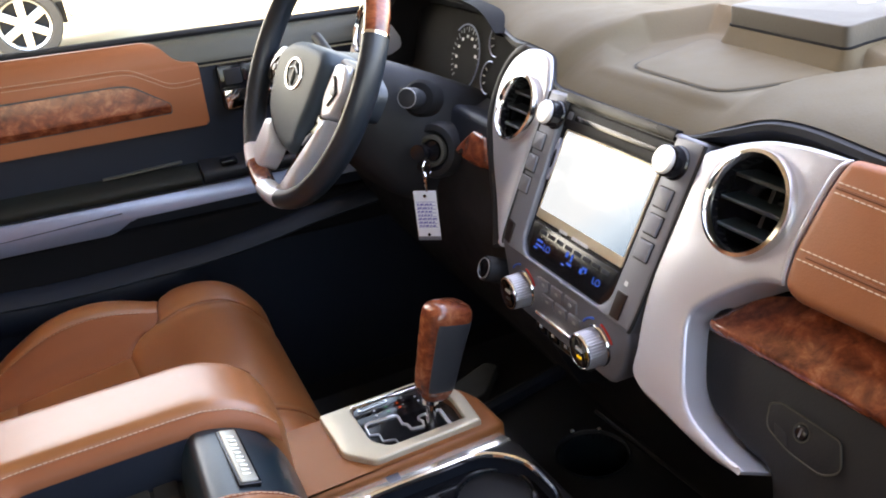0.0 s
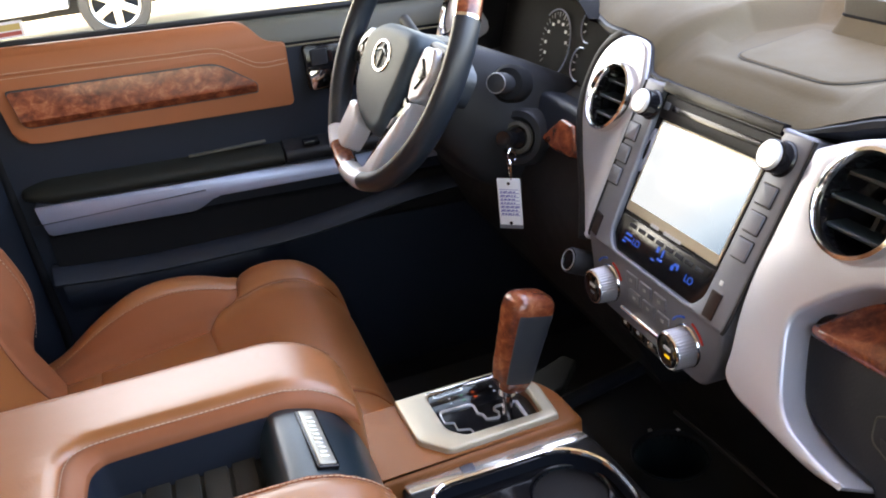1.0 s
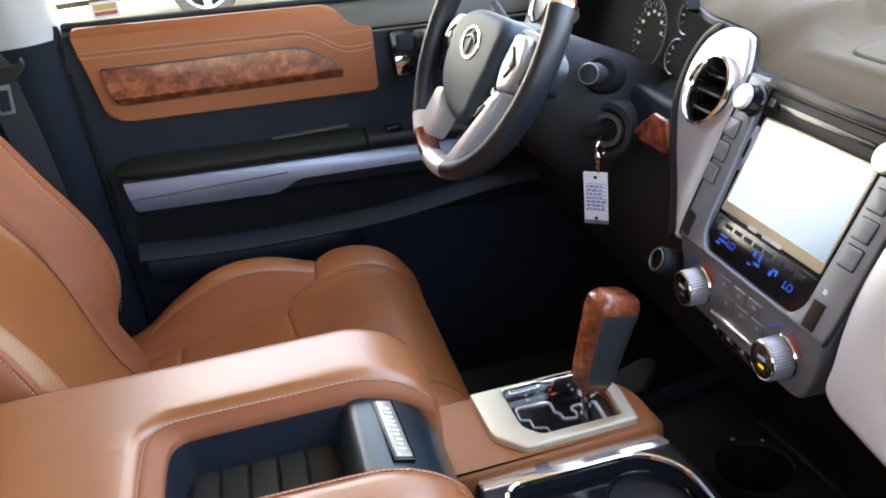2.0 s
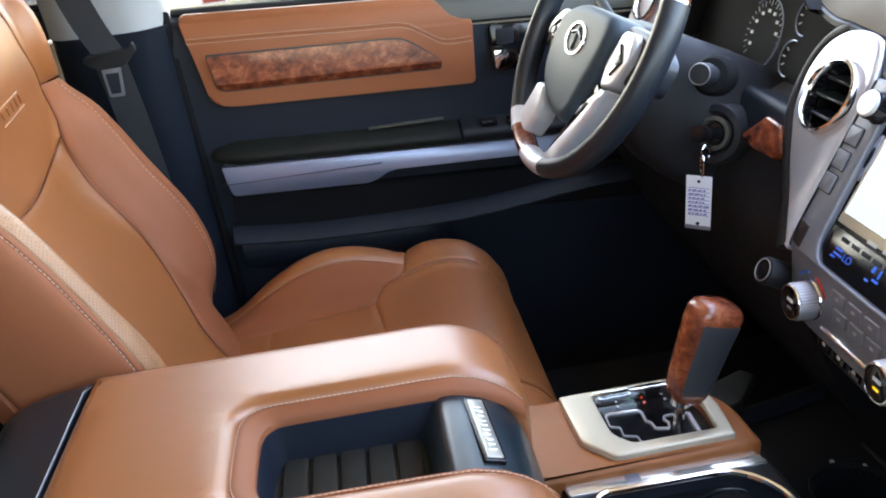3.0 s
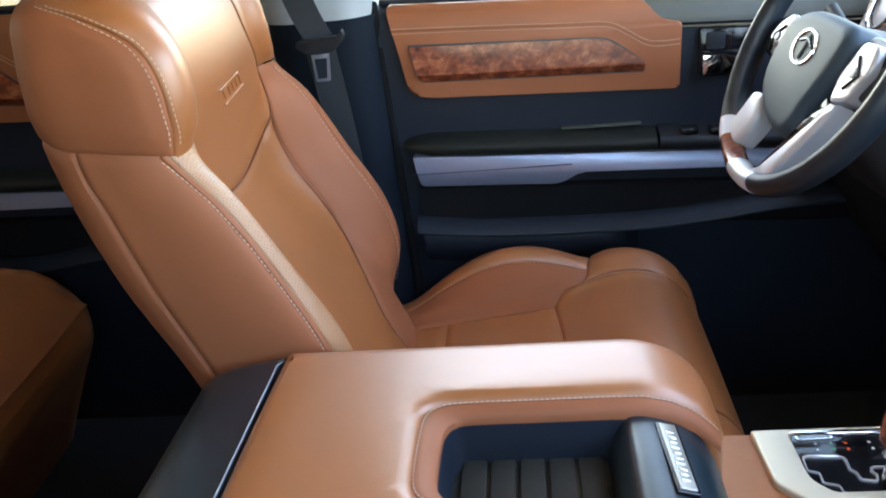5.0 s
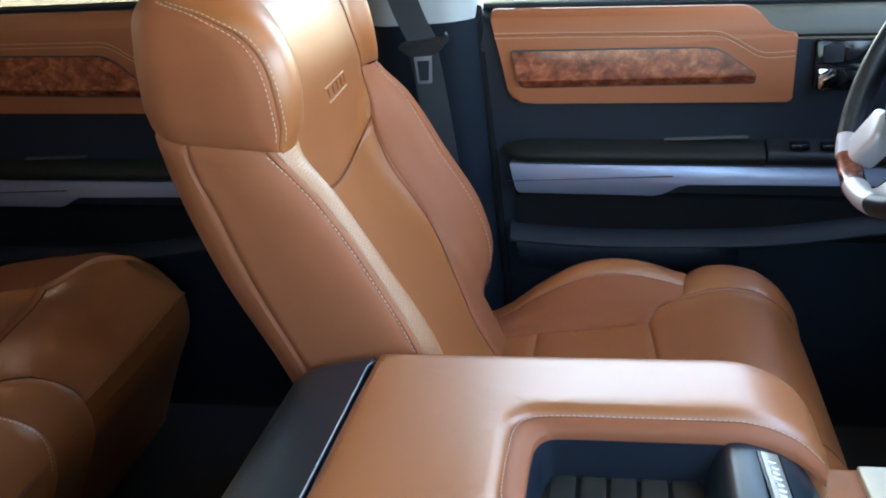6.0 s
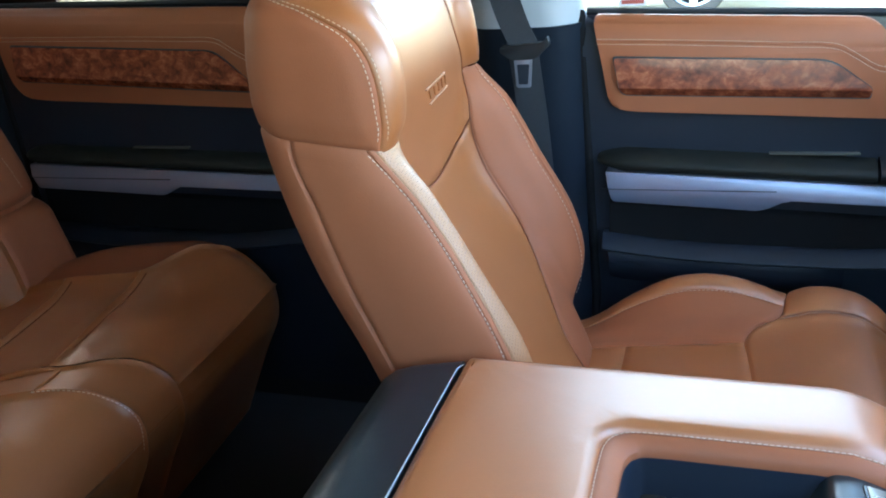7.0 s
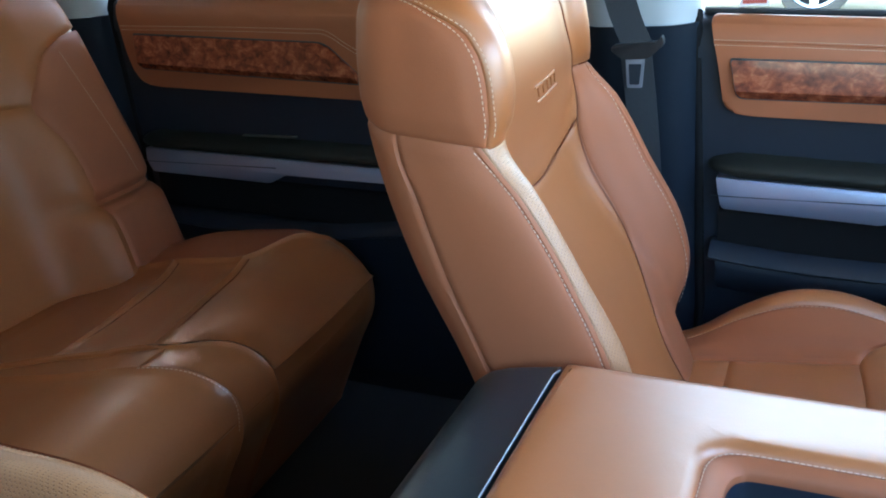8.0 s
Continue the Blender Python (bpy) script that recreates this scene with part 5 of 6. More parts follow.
# silver fascias with round vents
FR = rounded([(.1200, .110), (.1474, .1240), (.1766, .1345), (.2167, .1385), (.2495, .1375), (.2440, .1299), (.2398, .1108), (.2370, .0876), (.2348, .0681), (.2365, .0499), (.2375, .0430), (.2187, .0394), (.2003, .0260), (.1822, .0090), (.1693, -.0061), (.1705, -.0200), (.1813, -.0438), (.1935, -.0665), (.2082, -.0775), (.2433, -.0842), (.2690, -.0845), (.2650, -.0900), (.2407, -.0935), (.2025, -.0910), (.1759, -.0880), (.1497, -.0860), (.1315, -.0770), (.1300, -.0600), (.1220, -.0350), (.1160, .0), (.1180, .0500)],
             [.004, .01, .02, .02, .004, .004, .01, .02, .02, .01, .004, .015, .02, .02, .010, .012, .02, .02, .02, .02, .002, .006, .02, .02, .02, .02, .012, .01, .02, .02, .02], 3)
FL = rounded([(-.1215, .112), (-.1275, .1280), (-.1385, .1470), (-.160, .1515), (-.190, .149), (-.214, .132), (-.2245, .103), (-.2175, .064), (-.178, .014), (-.152, -.013), (-.128, -.044), (-.116, -.058), (-.1135, -.054), (-.1150, -.044), (-.1185, -.030)],
             [.004, .01, .008, .02, .02, .02, .025, .02, .03, .02, .02, .006, .006, .01, .02], 4)
VENTS = ((.1835, .0858, .0352), (-.1650, .0850, .0318))
for poly, at in zip((FR, FL), VENTS):
    bm = plate(poly, .006, -.035, .0045, STK, holes=[circle(at[0], at[1], at[2] * 1.045)], hole_r=.003, seg=4)
    part("silver_fascia", bm, "silver", db, "satin silver vent fascia")
part("fascia_lip", tube([STK @ Vector((x, y, -.006)) for x, y in smooth_loop([(-.170, .1545), (-.196, .1515), (-.222, .135), (-.2335, .105), (-.2265, .060), (-.186, .009), (-.160, -.019), (-.130, -.060)], 5, False)], [.0005, .001, .002, .003, .004, .006] + [.0085] * 30, 10), "shroud", db, "dark moulded edge beside the driver's vent")
part("fascia_edge", tube([STK @ Vector(p) for p in smooth_loop([(.2490, .1365, .003), (.2430, .1299, .006), (.2390, .1108, .0065), (.2362, .0876, .0065), (.2340, .0681, .0065), (.2358, .0499, .006), (.2372, .0440, .004)], 5, False)], .0022, 8), "silver", db)


def vent(m, r, label):
    v = thing("air_vent", label, "air vent", m.translation, "round air vents")
    part("bezel", lathe([(r * 1.17, -.004), (r * 1.18, .001), (r * 1.14, .0055), (r * 1.06, .0065), (r * .99, .002), (r * .97, -.012), (r * 1.0, -.02)], m, 48), "ring", v, "polished chrome vent ring")
    part("barrel", lathe([(r * .985, .0), (r * .96, -.03), (r * .6, -.045), (.0005, -.047)], m, 32), "gloss", v, "glossy black vent barrel")
    for k in (-1, 0, 1):
        q = k * r * .56
        w = math.sqrt(max(0, (r * .95) ** 2 - q * q))
        sl = box((-w, q - .0016, -.024), (w, q + .0016, -.004), .001, 1)
        bmesh.ops.transform(sl, matrix=m @ Matrix.Translation((0, q, -.012)) @ pose(0, 0, 0, 20) @ Matrix.Translation((0, -q, .012)), verts=sl.verts[:])
        part("slat", sl, "leather_black", v, "dark grey vent slat")
    stub = box((-.002, -r * .56, -.026), (.002, r * .56, -.020))
    bmesh.ops.transform(stub, matrix=m, verts=stub.verts[:])
    part("vane", stub, "black", v)
    return v


for at in VENTS:
    vent(STK @ pose(at[0], at[1], .0075), at[2], "round black air vent with a chrome ring in the silver fascia")
vent(facing((.395, .700, 1.335), (-.92, 0, .38)), .036, "round air vent with a chrome ring by the driver's door")
part("silver_fascia", plate(rounded([(-.06, .05), (.05, .06), (.06, -.02), (.02, -.10), (-.06, -.10)], .02), 0, -.04, .006, facing((.398, .700, 1.335), (-.92, 0, .38))), "silver", db)

# passenger side: leather pad, wood shelf, glove box
LP = rounded([(.2510, .1390), (.30, .1405), (.64, .142), (.64, .046), (.326, .0405), (.2530, .0380), (.2400, .0440), (.2365, .068), (.2390, .0876), (.2418, .1108), (.2460, .1299)], [.006, .01, .01, .01, .03, .012, .010, .02, .02, .02, .01], 5)
part("leather_pad", plate(LP, .011, -.03, .008, STK, seg=5), "leather_door", db, "saddle-brown leather dash pad with double stitching")
for q0, q1 in ((.1215, .1130), (.1145, .1065), (.0720, .0770), (.0650, .0705)):
    ra = .250 if q0 > .09 else .243
    stitching("stitching", [STK @ Vector((ra + (0.63 - ra) * t, q0 + (q1 - q0) * t, .0112)) for t in np.linspace(0, 1, 12)], db, 0.0052, .0006, .0040)
for q0, q1 in ((.1180, .1098), (.0685, .0738)):
    part("pad_seam", tube([STK @ Vector((.250, q0, .0104)), STK @ Vector((.63, q1, .0104))], .0013, 6), "seam", db)
# wood shelf: its section leans back from a rounded lip to the pad above
ST_R = [.1725, .176, .182, .190, .205, .222, .26, .30, .40, .66]
WQF = spline(ST_R, [-.0118, -.0108, -.0100, -.0095, -.0086, -.0076, -.0058, -.0042, -.001, .006])
WQB = spline(ST_R, [.0005, .0045, .0095, .0158, .0230, .0295, .0335, .0360, .0395, .045])
WHF = spline(ST_R, [-.014, -.010, -.007, -.0055, -.005, -.005, -.005, -.005, -.005, -.005])
rows = []
for r in np.concatenate([np.linspace(.1725, .23, 24), np.linspace(.24, .66, 30)]):
    f, b, h = WQF(r), WQB(r), WHF(r)
    rows.append([STK @ Vector((r, q, d)) for q, d in ((b + .004, -.034), (b, -.030), (b * .66 + f * .34, -.021), (b * .3 + f * .7, h - .007), (f + .003, h - .0008), (f + .0005, h), (f - .002, h - .0008), (f - .0062, h - .005), (f - .0072, h - .008), (f - .0072, -.034))])
part("wood_shelf", loft(rows), "wood", db, "glossy burl wood dash shelf")
gb = thing("glove_box", "black glove box door with a recessed latch", "glove box", (.36, -.45, 1.15))
GB = rounded([(.150, .004), (.66, .012), (.66, -.16), (.315, -.16), (.268, -.082), (.242, -.0815), (.200, -.0715), (.186, -.060), (.162, -.028), (.150, -.008)], [.004, .01, .01, .03, .01, .02, .02, .02, .02, .01], 5)
part("glove_door", plate(GB, -.0195, -.06, .006, STK, seg=4), "pad_black", gb, "soft black glove box door")
LT = rounded([(.2485, -.0400), (.2570, -.0350), (.3085, -.0350), (.3180, -.0530), (.3060, -.0625), (.2770, -.0622), (.2530, -.0560)], [.003, .004, .004, .006, .006, .006, .006], 4)
part("latch_plate", plate(LT, -.0180, -.025, .0012, STK), "pad_black", gb, "recessed latch plate")
part("latch_rim", tube([STK @ Vector((x, y, -.0182)) for x, y in LT], .0007, 6, closed=True), "dashlid", gb)
LK = (.2810, -.0450)
part("lock", plate(circle(*LK, .0052, 24), -.0160, -.020, .0012, STK), "gloss", gb, "round lock cylinder")
part("lock_ring", tube([STK @ Vector((LK[0] + .0064 * math.cos(a), LK[1] + .0064 * math.sin(a), -.0174)) for a in np.linspace(0, 2 * math.pi, 24, endpoint=False)], .0006, 6, closed=True), "dashlid", gb)
part("lock_slot", plate([(LK[0] - .0007, LK[1] - .0032), (LK[0] + .0007, LK[1] - .0032), (LK[0] + .0007, LK[1] + .0032), (LK[0] - .0007, LK[1] + .0032)], -.0157, -.018, 0, STK), "stack", gb)
part("finger_recess", plate(rounded([(.258, -.050), (.271, -.052), (.276, -.060), (.264, -.0585)], .002), -.0172, -.022, .0005, STK), "shroud", gb, "scooped finger recess of the latch")
part("lower_bin", box((.40, -.70, .80), (.60, -.20, 1.06), .02), "black", gb, "black underside below the glove box")

# ---------------------------------------------------------------- centre stack
cs = thing("center_stack", "grey satin centre stack with lit display, knobs and climate panel", "control panel", (.36, 0, 1.15))
LWR = STK @ pose(0, -.050, -.001, 25)
SP = rounded([(-.1195, .117), (.1185, .117), (.1150, -.03), (.1130, -.053), (-.1130, -.053), (-.116, -.03)], [.004, .004, .02, .004, .004, .02], 4)
LP2 = rounded([(-.1130, .002), (.1130, .002), (.1090, -.036), (.092, -.066), (-.083, -.066), (-.102, -.050)], [.002, .002, .02, .014, .014, .02], 4)
part("control_panel", plate(LP2, .005, -.03, .004, LWR), "stack", cs, "grey satin lower control panel")
HOLE = rounded([(-.088, .1135), (.083, .1135), (.0775, -.035), (.066, -.048), (-.066, -.048), (-.0795, -.035)], [.002, .002, .01, .008, .008, .01], 4)
part("stack_panel", plate(SP, .005, -.03, .004, STK, holes=[HOLE], hole_r=.0025), "stack", cs, "grey satin stack panel")
for s in (-1, 1):
    e = [(s * .1185, .114, .004), (s * .1155, -.03, .004), (s * .112, -.052, .003)]
    part("panel_edge", tube([STK @ Vector(p) for p in smooth_loop(e, 5, False)], .0018, 6), "black", cs, "thin dark gap beside the panel")
part("unit_face", plate(inset(HOLE, -.002), -.002, -.02, 0, STK), "piano", cs, "glossy black head unit face")
part("unit_brow", plate(rounded([(-.0865, .1195), (.0825, .1195), (.0815, .1095), (-.0855, .1095)], .001), .0056, -.002, .0008, STK), "piano", cs, "black brow over the disc slot")
part("slot_housing", plate(rounded([(-.083, .108), (.079, .108), (.078, .0855), (-.082, .0855)], .003), .001, -.004, .0015, STK), "black", cs, "black disc slot housing")
part("disc_slot", plate(rounded([(-.066, .1000), (.062, .1000), (.062, .0945), (-.066, .0945)], .001), .0016, -.002, .0005, STK), "gloss", cs, "narrow disc slot")
part("slot_button", plate(rounded([(-.079, .1015), (-.071, .1015), (-.071, .094), (-.079, .094)], .001), .0022, 0, .0008, STK), "stack", cs)
part("slot_button", plate(rounded([(.068, .1015), (.076, .1015), (.076, .094), (.068, .094)], .001), .0022, 0, .0008, STK), "stack", cs)
part("display", plate(rounded([(-.0735, .083), (.0715, .083), (.0690, .001), (-.0745, .001)], .001), .0000, -.004, .0004, STK), "screen", cs, "bright white display")
part("display_frame", plate(rounded([(-.0765, .0845), (.0735, .0845), (.0705, -.0085), (-.0775, -.0085)], .002), -.0006, -.006, .0005, STK), "champagne", cs, "pale reflective strip below the display")
part("side_disc", plate([(x * .0045 - .0805, y * .022 + .052) for x, y in circle(0, 0, 1, 28)], .0004, -.003, .0003, STK), "strip", cs, "pale oval mark beside the display")
part("side_disc_core", plate([(x * .0022 - .0805, y * .010 + .052) for x, y in circle(0, 0, 1, 24)], .0010, -.003, .0002, STK), "gloss", cs)
for s, r in ((-1, -.108), (1, .0975)):
    for q in (.063, .0395, .0165):
        part("push_button", plate(rounded([(r - .0085 - .001 * s, q + .0085), (r + .0085 - .001 * s, q + .0085), (r + .0085 - .002 * s, q - .0085), (r - .0085 - .002 * s, q - .0085)], .0015), .0074, .002, .001, STK), "stack", cs, "flat grey push button")
        part("button_gap", plate(rounded([(r - .0095 - .001 * s, q + .0095), (r + .0095 - .001 * s, q + .0095), (r + .0095 - .002 * s, q - .0095), (r - .0095 - .002 * s, q - .0095)], .002), .0056, .002, 0, STK), "black", cs)
for r in (-.0935, .0945):
    kb = part("audio_knob", lathe([(.0150, .004), (.0145, .007), (.0135, .008), (.0130, .0165), (.0118, .0175)], STK @ pose(r, .0935, 0), 32), "gloss", cs, "black audio knob with a bright metal cap")
    part("knob_cap", lathe([(.0112, .0172), (.0118, .0180), (.0118, .0205), (.0106, .0218), (.0005, .0220)], STK @ pose(r, .0935, 0), 32), "cap", kb, "bright metal knob cap")
# climate display
CD = rounded([(-.0765, -.012), (.0735, -.012), (.0755, -.034), (.064, -.0475), (-.064, -.0475), (-.077, -.034)], .004, 4)
part("climate_panel", plate(CD, .0012, -.004, .0006, STK), "gloss", cs, "glossy black climate display")


def lettering(text, r, q, h, mat, parent, name, z=.0018):
    cu = bpy.data.curves.new(name, "FONT")
    cu.body, cu.size, cu.align_x, cu.extrude = text, h, "CENTER", .0001
    tmp = bpy.data.objects.new("tmp", cu)
    me = bpy.data.meshes.new_from_object(tmp)
    bpy.data.objects.remove(tmp)
    me.transform(STK @ pose(r, q, z))
    me.name = name
    return link(name, me, mat, parent, smooth=False)


lettering("LO", -.038, -.0345, .0095, "lcd", cs, "temperature_reading")
lettering("LO", .049, -.0345, .0095, "lcd", cs, "temperature_reading")
for k, (r, q, w, h) in enumerate(((-.058, -.029, .010, .0022), (-.058, -.0335, .012, .0018), (-.060, -.037, .006, .0018), (-.006, -.027, .0035, .0055), (-.001, -.033, .0080, .0022), (.003, -.029, .0022, .0075), (-.009, -.036, .005, .0016), (.024, -.028, .006, .0022), (.021, -.033, .004, .0045), (.029, -.0305, .002, .005))):
    part("lcd_segment", plate([(r, q), (r + w, q), (r + w, q + h), (r, q + h)], .0018, .001, 0, STK), "lcd", cs)
for k in range(8):
    r = -.052 + .0155 * k
    part("climate_key", plate(rounded([(r - .0055, -.0165), (r + .0055, -.0165), (r + .0055, -.0205), (r - .0055, -.0205)], .0006), .0020, 0, .0004, STK), "dark", cs)
for r0, n in ((-.030, 3), (-.008, 6)):
    for k in range(n):
        part("printed_bar", plate([(r0 + k * .0046, -.0098), (r0 + k * .0046 + .0032, -.0098), (r0 + k * .0046 + .0032, -.0068), (r0 + k * .0046, -.0068)], .0004, -.001, 0, STK), "white", cs)
# temperature knobs
for r in (-.0690, .0660):
    m = LWR @ pose(r, -.036, 0)
    tk = part("temperature_knob", lathe([(.0205, .003), (.0200, .006), (.0192, .007)], m, 40), "chrome", cs, "ribbed satin temperature knob")
    n = 80
    rows = [[m @ Vector(((rr + (.0005 if i % 2 else 0)) * math.cos(2 * math.pi * i / n), (rr + (.0005 if i % 2 else 0)) * math.sin(2 * math.pi * i / n), h)) for i in range(n)] for rr, h in ((.0180, .004), (.0172, .022), (.0165, .024))]
    part("ribbed_barrel", loft(rows), "knurl", tk, "finely ribbed silver barrel", False)
    part("knob_face", lathe([(.0165, .0235), (.0150, .0255), (.0132, .0245), (.0005, .0245)], m, 36), "gloss", tk, "black knob face")
    part("face_ring", tube([m @ Vector((.0160 * math.cos(a), .0160 * math.sin(a), .0242)) for a in np.linspace(0, 2 * math.pi, 36, endpoint=False)], .0011, 6, closed=True), "chrome", tk)
    part("face_mark", plate([(-.005, .001), (.005, .001), (.005, .004), (-.005, .004)], .0252, .024, 0, m), "white", tk)
    part("face_lamp", plate([(-.0035, -.0065), (.0035, -.0065), (.0035, -.0045), (-.0035, -.0045)], .0252, .024, 0, m), "amber" if r > 0 else "stack", tk)
    for mk, a0, a1 in (("bluemark", 1.75, 2.5), ("redmark", 0.5, 1.3)):
        part("scale_mark", tube([m @ Vector((.0265 * math.cos(a), .0265 * math.sin(a), .0056)) for a in np.linspace(a0, a1, 8)], .0012, 5), mk, cs, "painted temperature scale arc")
# keys between the knobs
for i in range(3):
    for j in range(2):
        r, q = -.026 + .0245 * i + .006 * j, -.0135 - .0165 * j
        part("mode_key", plate(rounded([(r - .0100, q + .0065), (r + .0100, q + .0065), (r + .0100, q - .0065), (r - .0100, q - .0065)], .0018), .0068, .002, .0009, LWR), "stack", cs, "small grey climate key")
        part("key_mark", plate(rounded([(r - .0024, q + .0014), (r + .0024, q + .0014), (r + .0024, q - .0014), (r - .0024, q - .0014)], .0006), .0071, .006, 0, LWR), "grey", cs)
part("lower_bar", tube([LWR @ Vector((-.045, -.052, .005)), LWR @ Vector((.040, -.052, .005))], .0022, 8), "chrome", cs, "thin chrome bar below the keys")
part("switch_row", plate(rounded([(-.060, -.057), (.048, -.057), (.045, -.080), (-.055, -.080)], .006), .001, -.03, .002, LWR), "black", cs, "black switch row")
for k in range(4):
    r = -.042 + .024 * k
    part("row_switch", plate(rounded([(r - .009, -.062), (r + .009, -.062), (r + .009, -.076), (r - .009, -.076)], .002), .0028, 0, .001, LWR), "gloss", cs)
    part("row_mark", plate([(r - .002, -.067), (r + .002, -.067), (r + .002, -.070), (r - .002, -.070)], .0033, .002, 0, LWR), "white", cs)
part("hazard_switch", plate(rounded([(-.112, -.024), (-.099, -.026), (-.098, -.048), (-.110, -.046)], .001), .0066, 0, .0008, STK), "red", cs, "dark red hazard switch")
part("blank_switch", plate(rounded([(.0845, -.024), (.098, -.024), (.0975, -.048), (.0845, -.048)], .001), .0066, 0, .0008, STK), "red", cs, "dark reddish switch")
part("airbag_mark", plate([(.0885, -.014), (.0925, -.014), (.0925, -.018), (.0885, -.018)], .0056, .004, 0, STK), "white", cs)
# side dial
m = STK @ pose(-.122, -.086, .006)
dial = thing("trailer_dial", "small round black dial with a grey metal ring", "dial", m.translation)
part("dial_ring", lathe([(.0140, -.02), (.0140, .002), (.0133, .0036), (.0127, .003)], m, 32), "shroud", dial, "grey metal dial ring")
part("dial_face", lathe([(.0128, .002), (.0122, .0040), (.0100, .0046), (.0095, .0032), (.0005, .0032)], m, 28), "gloss", dial)
part("dial_mark", tube([m @ Vector((.0112 * math.cos(a), .0112 * math.sin(a), .0046)) for a in np.linspace(0, 2 * math.pi, 28, endpoint=False)], .0006, 5, closed=True), "knurl", dial, "thin grey metal ring")

# ---------------------------------------------------------------- driver's dash, cluster, column
ic = thing("instrument_cluster", "dark instrument cluster with pale-ringed gauges", "instrument cluster", (.44, .42, 1.25))
CL = facing((.440, .42, 1.297), (-.95, 0, .31))
part("cluster_face", plate(rounded([(-.20, .082), (.20, .082), (.19, -.07), (-.19, -.07)], .02), 0, -.03, .004, CL), "matte", ic, "black gauge face")
hood = smooth_loop([(-.215, -.06, 0), (-.222, .02, 0), (-.19, .072, 0), (-.10, .088, 0), (.0, .090, 0), (.08, .082, 0), (.128, .062, 0)], 5, False)
rows = []
for k, (grow, fwd) in enumerate(((.96, -.02), (1.0, .015), (1.04, .042), (1.08, .046), (1.11, .034), (1.13, -.03), (1.11, -.14))):
    rows.append([CL @ Vector((p[0] * grow, p[1] * grow, fwd)) for p in hood])
part("hood", loft(rows, closed=False, caps=False), "matte", ic, "black hood over the gauges")
part("lower_shelf", plate(rounded([(-.21, -.03), (.205, -.03), (.19, -.09), (-.20, -.09)], .02), .055, -.02, .01, CL), "dark", ic, "dark shelf below the gauges")
for gx, gy, gr in ((-.016, .020, .045),):
    part("gauge_ring", tube([CL @ Vector((gx + gr * math.cos(a), gy + gr * math.sin(a), .003)) for a in np.linspace(-1.3, 2.3, 40)], .0011, 6), "strip", ic, "thin pale gauge ring")
    for k in range(22):
        a = 3.9 - k * 0.19
        ln = .007 if k % 2 == 0 else .004
        p, q = .042, .042 - ln
        part("gauge_tick", tube([CL @ Vector((gx + p * math.cos(a), gy + p * math.sin(a), .0012)), CL @ Vector((gx + q * math.cos(a), gy + q * math.sin(a), .0012))], .0006 if k % 2 else .0009, 4), "grey", ic)
    for k in range(8):
        a = 3.7 - k * 0.5
        part("number_bar", plate([(gx + .029 * math.cos(a) - .0028, gy + .029 * math.sin(a) - .002), (gx + .029 * math.cos(a) + .0028, gy + .029 * math.sin(a) - .002), (gx + .029 * math.cos(a) + .0028, gy + .029 * math.sin(a) + .002), (gx + .029 * math.cos(a) - .0028, gy + .029 * math.sin(a) + .002)], .0010, 0, 0, CL), "white", ic)
for gx, gy in ((.068, .055), (.062, .006)):
    part("small_gauge_ring", tube([CL @ Vector((gx + .021 * math.cos(a), gy + .021 * math.sin(a), .002)) for a in np.linspace(1.4, 4.9, 20)], .0010, 6), "strip", ic)
    for k in range(3):
        a = 2.4 + k * .7
        part("number_bar", tube([CL @ Vector((gx + .010 * math.cos(a), gy + .012 * math.sin(a), .002)), CL @ Vector((gx + .015 * math.cos(a), gy + .016 * math.sin(a), .002))], .0011, 4), "white", ic)
kp = thing("knee_panel", "black lower dash panel before the driver's knees", "dash panel", (.45, .42, .95))
part("panel_face", loft([[(x, y, z) for x, z in ((.385, 1.27), (.345, 1.18), (.36, 1.08), (.42, .96), (.56, .92), (.56, 1.30))] for y in (.135, .20, .40, .60, .79)]), "shroud", kp, "soft black knee panel")
part("wood_trim", plate(rounded([(-.264, .040), (-.232, .0385), (-.205, .014), (-.215, .004), (-.255, .002), (-.290, .006), (-.290, .013)], .005), -.002, -.03, .004, STK), "wood", kp, "burl wood trim beside the column")
part("wood_trim", plate(rounded([(-.70, .05), (-.56, .05), (-.56, .0), (-.70, -.004)], .006), -.002, -.03, .004, STK), "wood", kp)
sc = thing("steering_column", "black steering column cover with stalk and ignition lock", "steering column", (.35, .42, 1.2))
WC, WN = Vector((.218, .414, 1.342)), Vector((-.878, -.092, .469))
WM = facing(WC, WN)
WR = WM @ pose(0, 0, 0, 0, 0, -6)
RIM = WR @ pose(-.003, .006, 0)
rows = []
for h, w, up, dn, r in ((-.035, .050, .038, -.052, .02), (-.075, .072, .046, -.085, .03), (-.14, .085, .050, -.115, .03), (-.24, .088, .050, -.125, .03)):
    rows.append([WM @ Vector((x, y, h)) for x, y in rounded([(-w, up), (w, up), (w + .012, dn * .4), (w * .8, dn), (-w * .8, dn), (-w - .012, dn * .4)], r, 5)])
part("shroud", loft(rows), "shroud", sc, "dark grey moulded column shroud")
im = facing((.335, .322, 1.238), (-.80, -.55, .25))
part("lock_collar", lathe([(.036, -.05), (.036, -.006), (.033, .0), (.026, .002), (.022, -.003)], im, 36), "black", sc, "black ignition collar")
part("lock_ring", lathe([(.020, -.004), (.020, .003), (.016, .004), (.014, .0)], im, 32), "dashlid", sc, "grey ignition ring")
part("lock_barrel", lathe([(.0135, -.004), (.0125, .003), (.0005, .004)], im, 24), "gloss", sc)
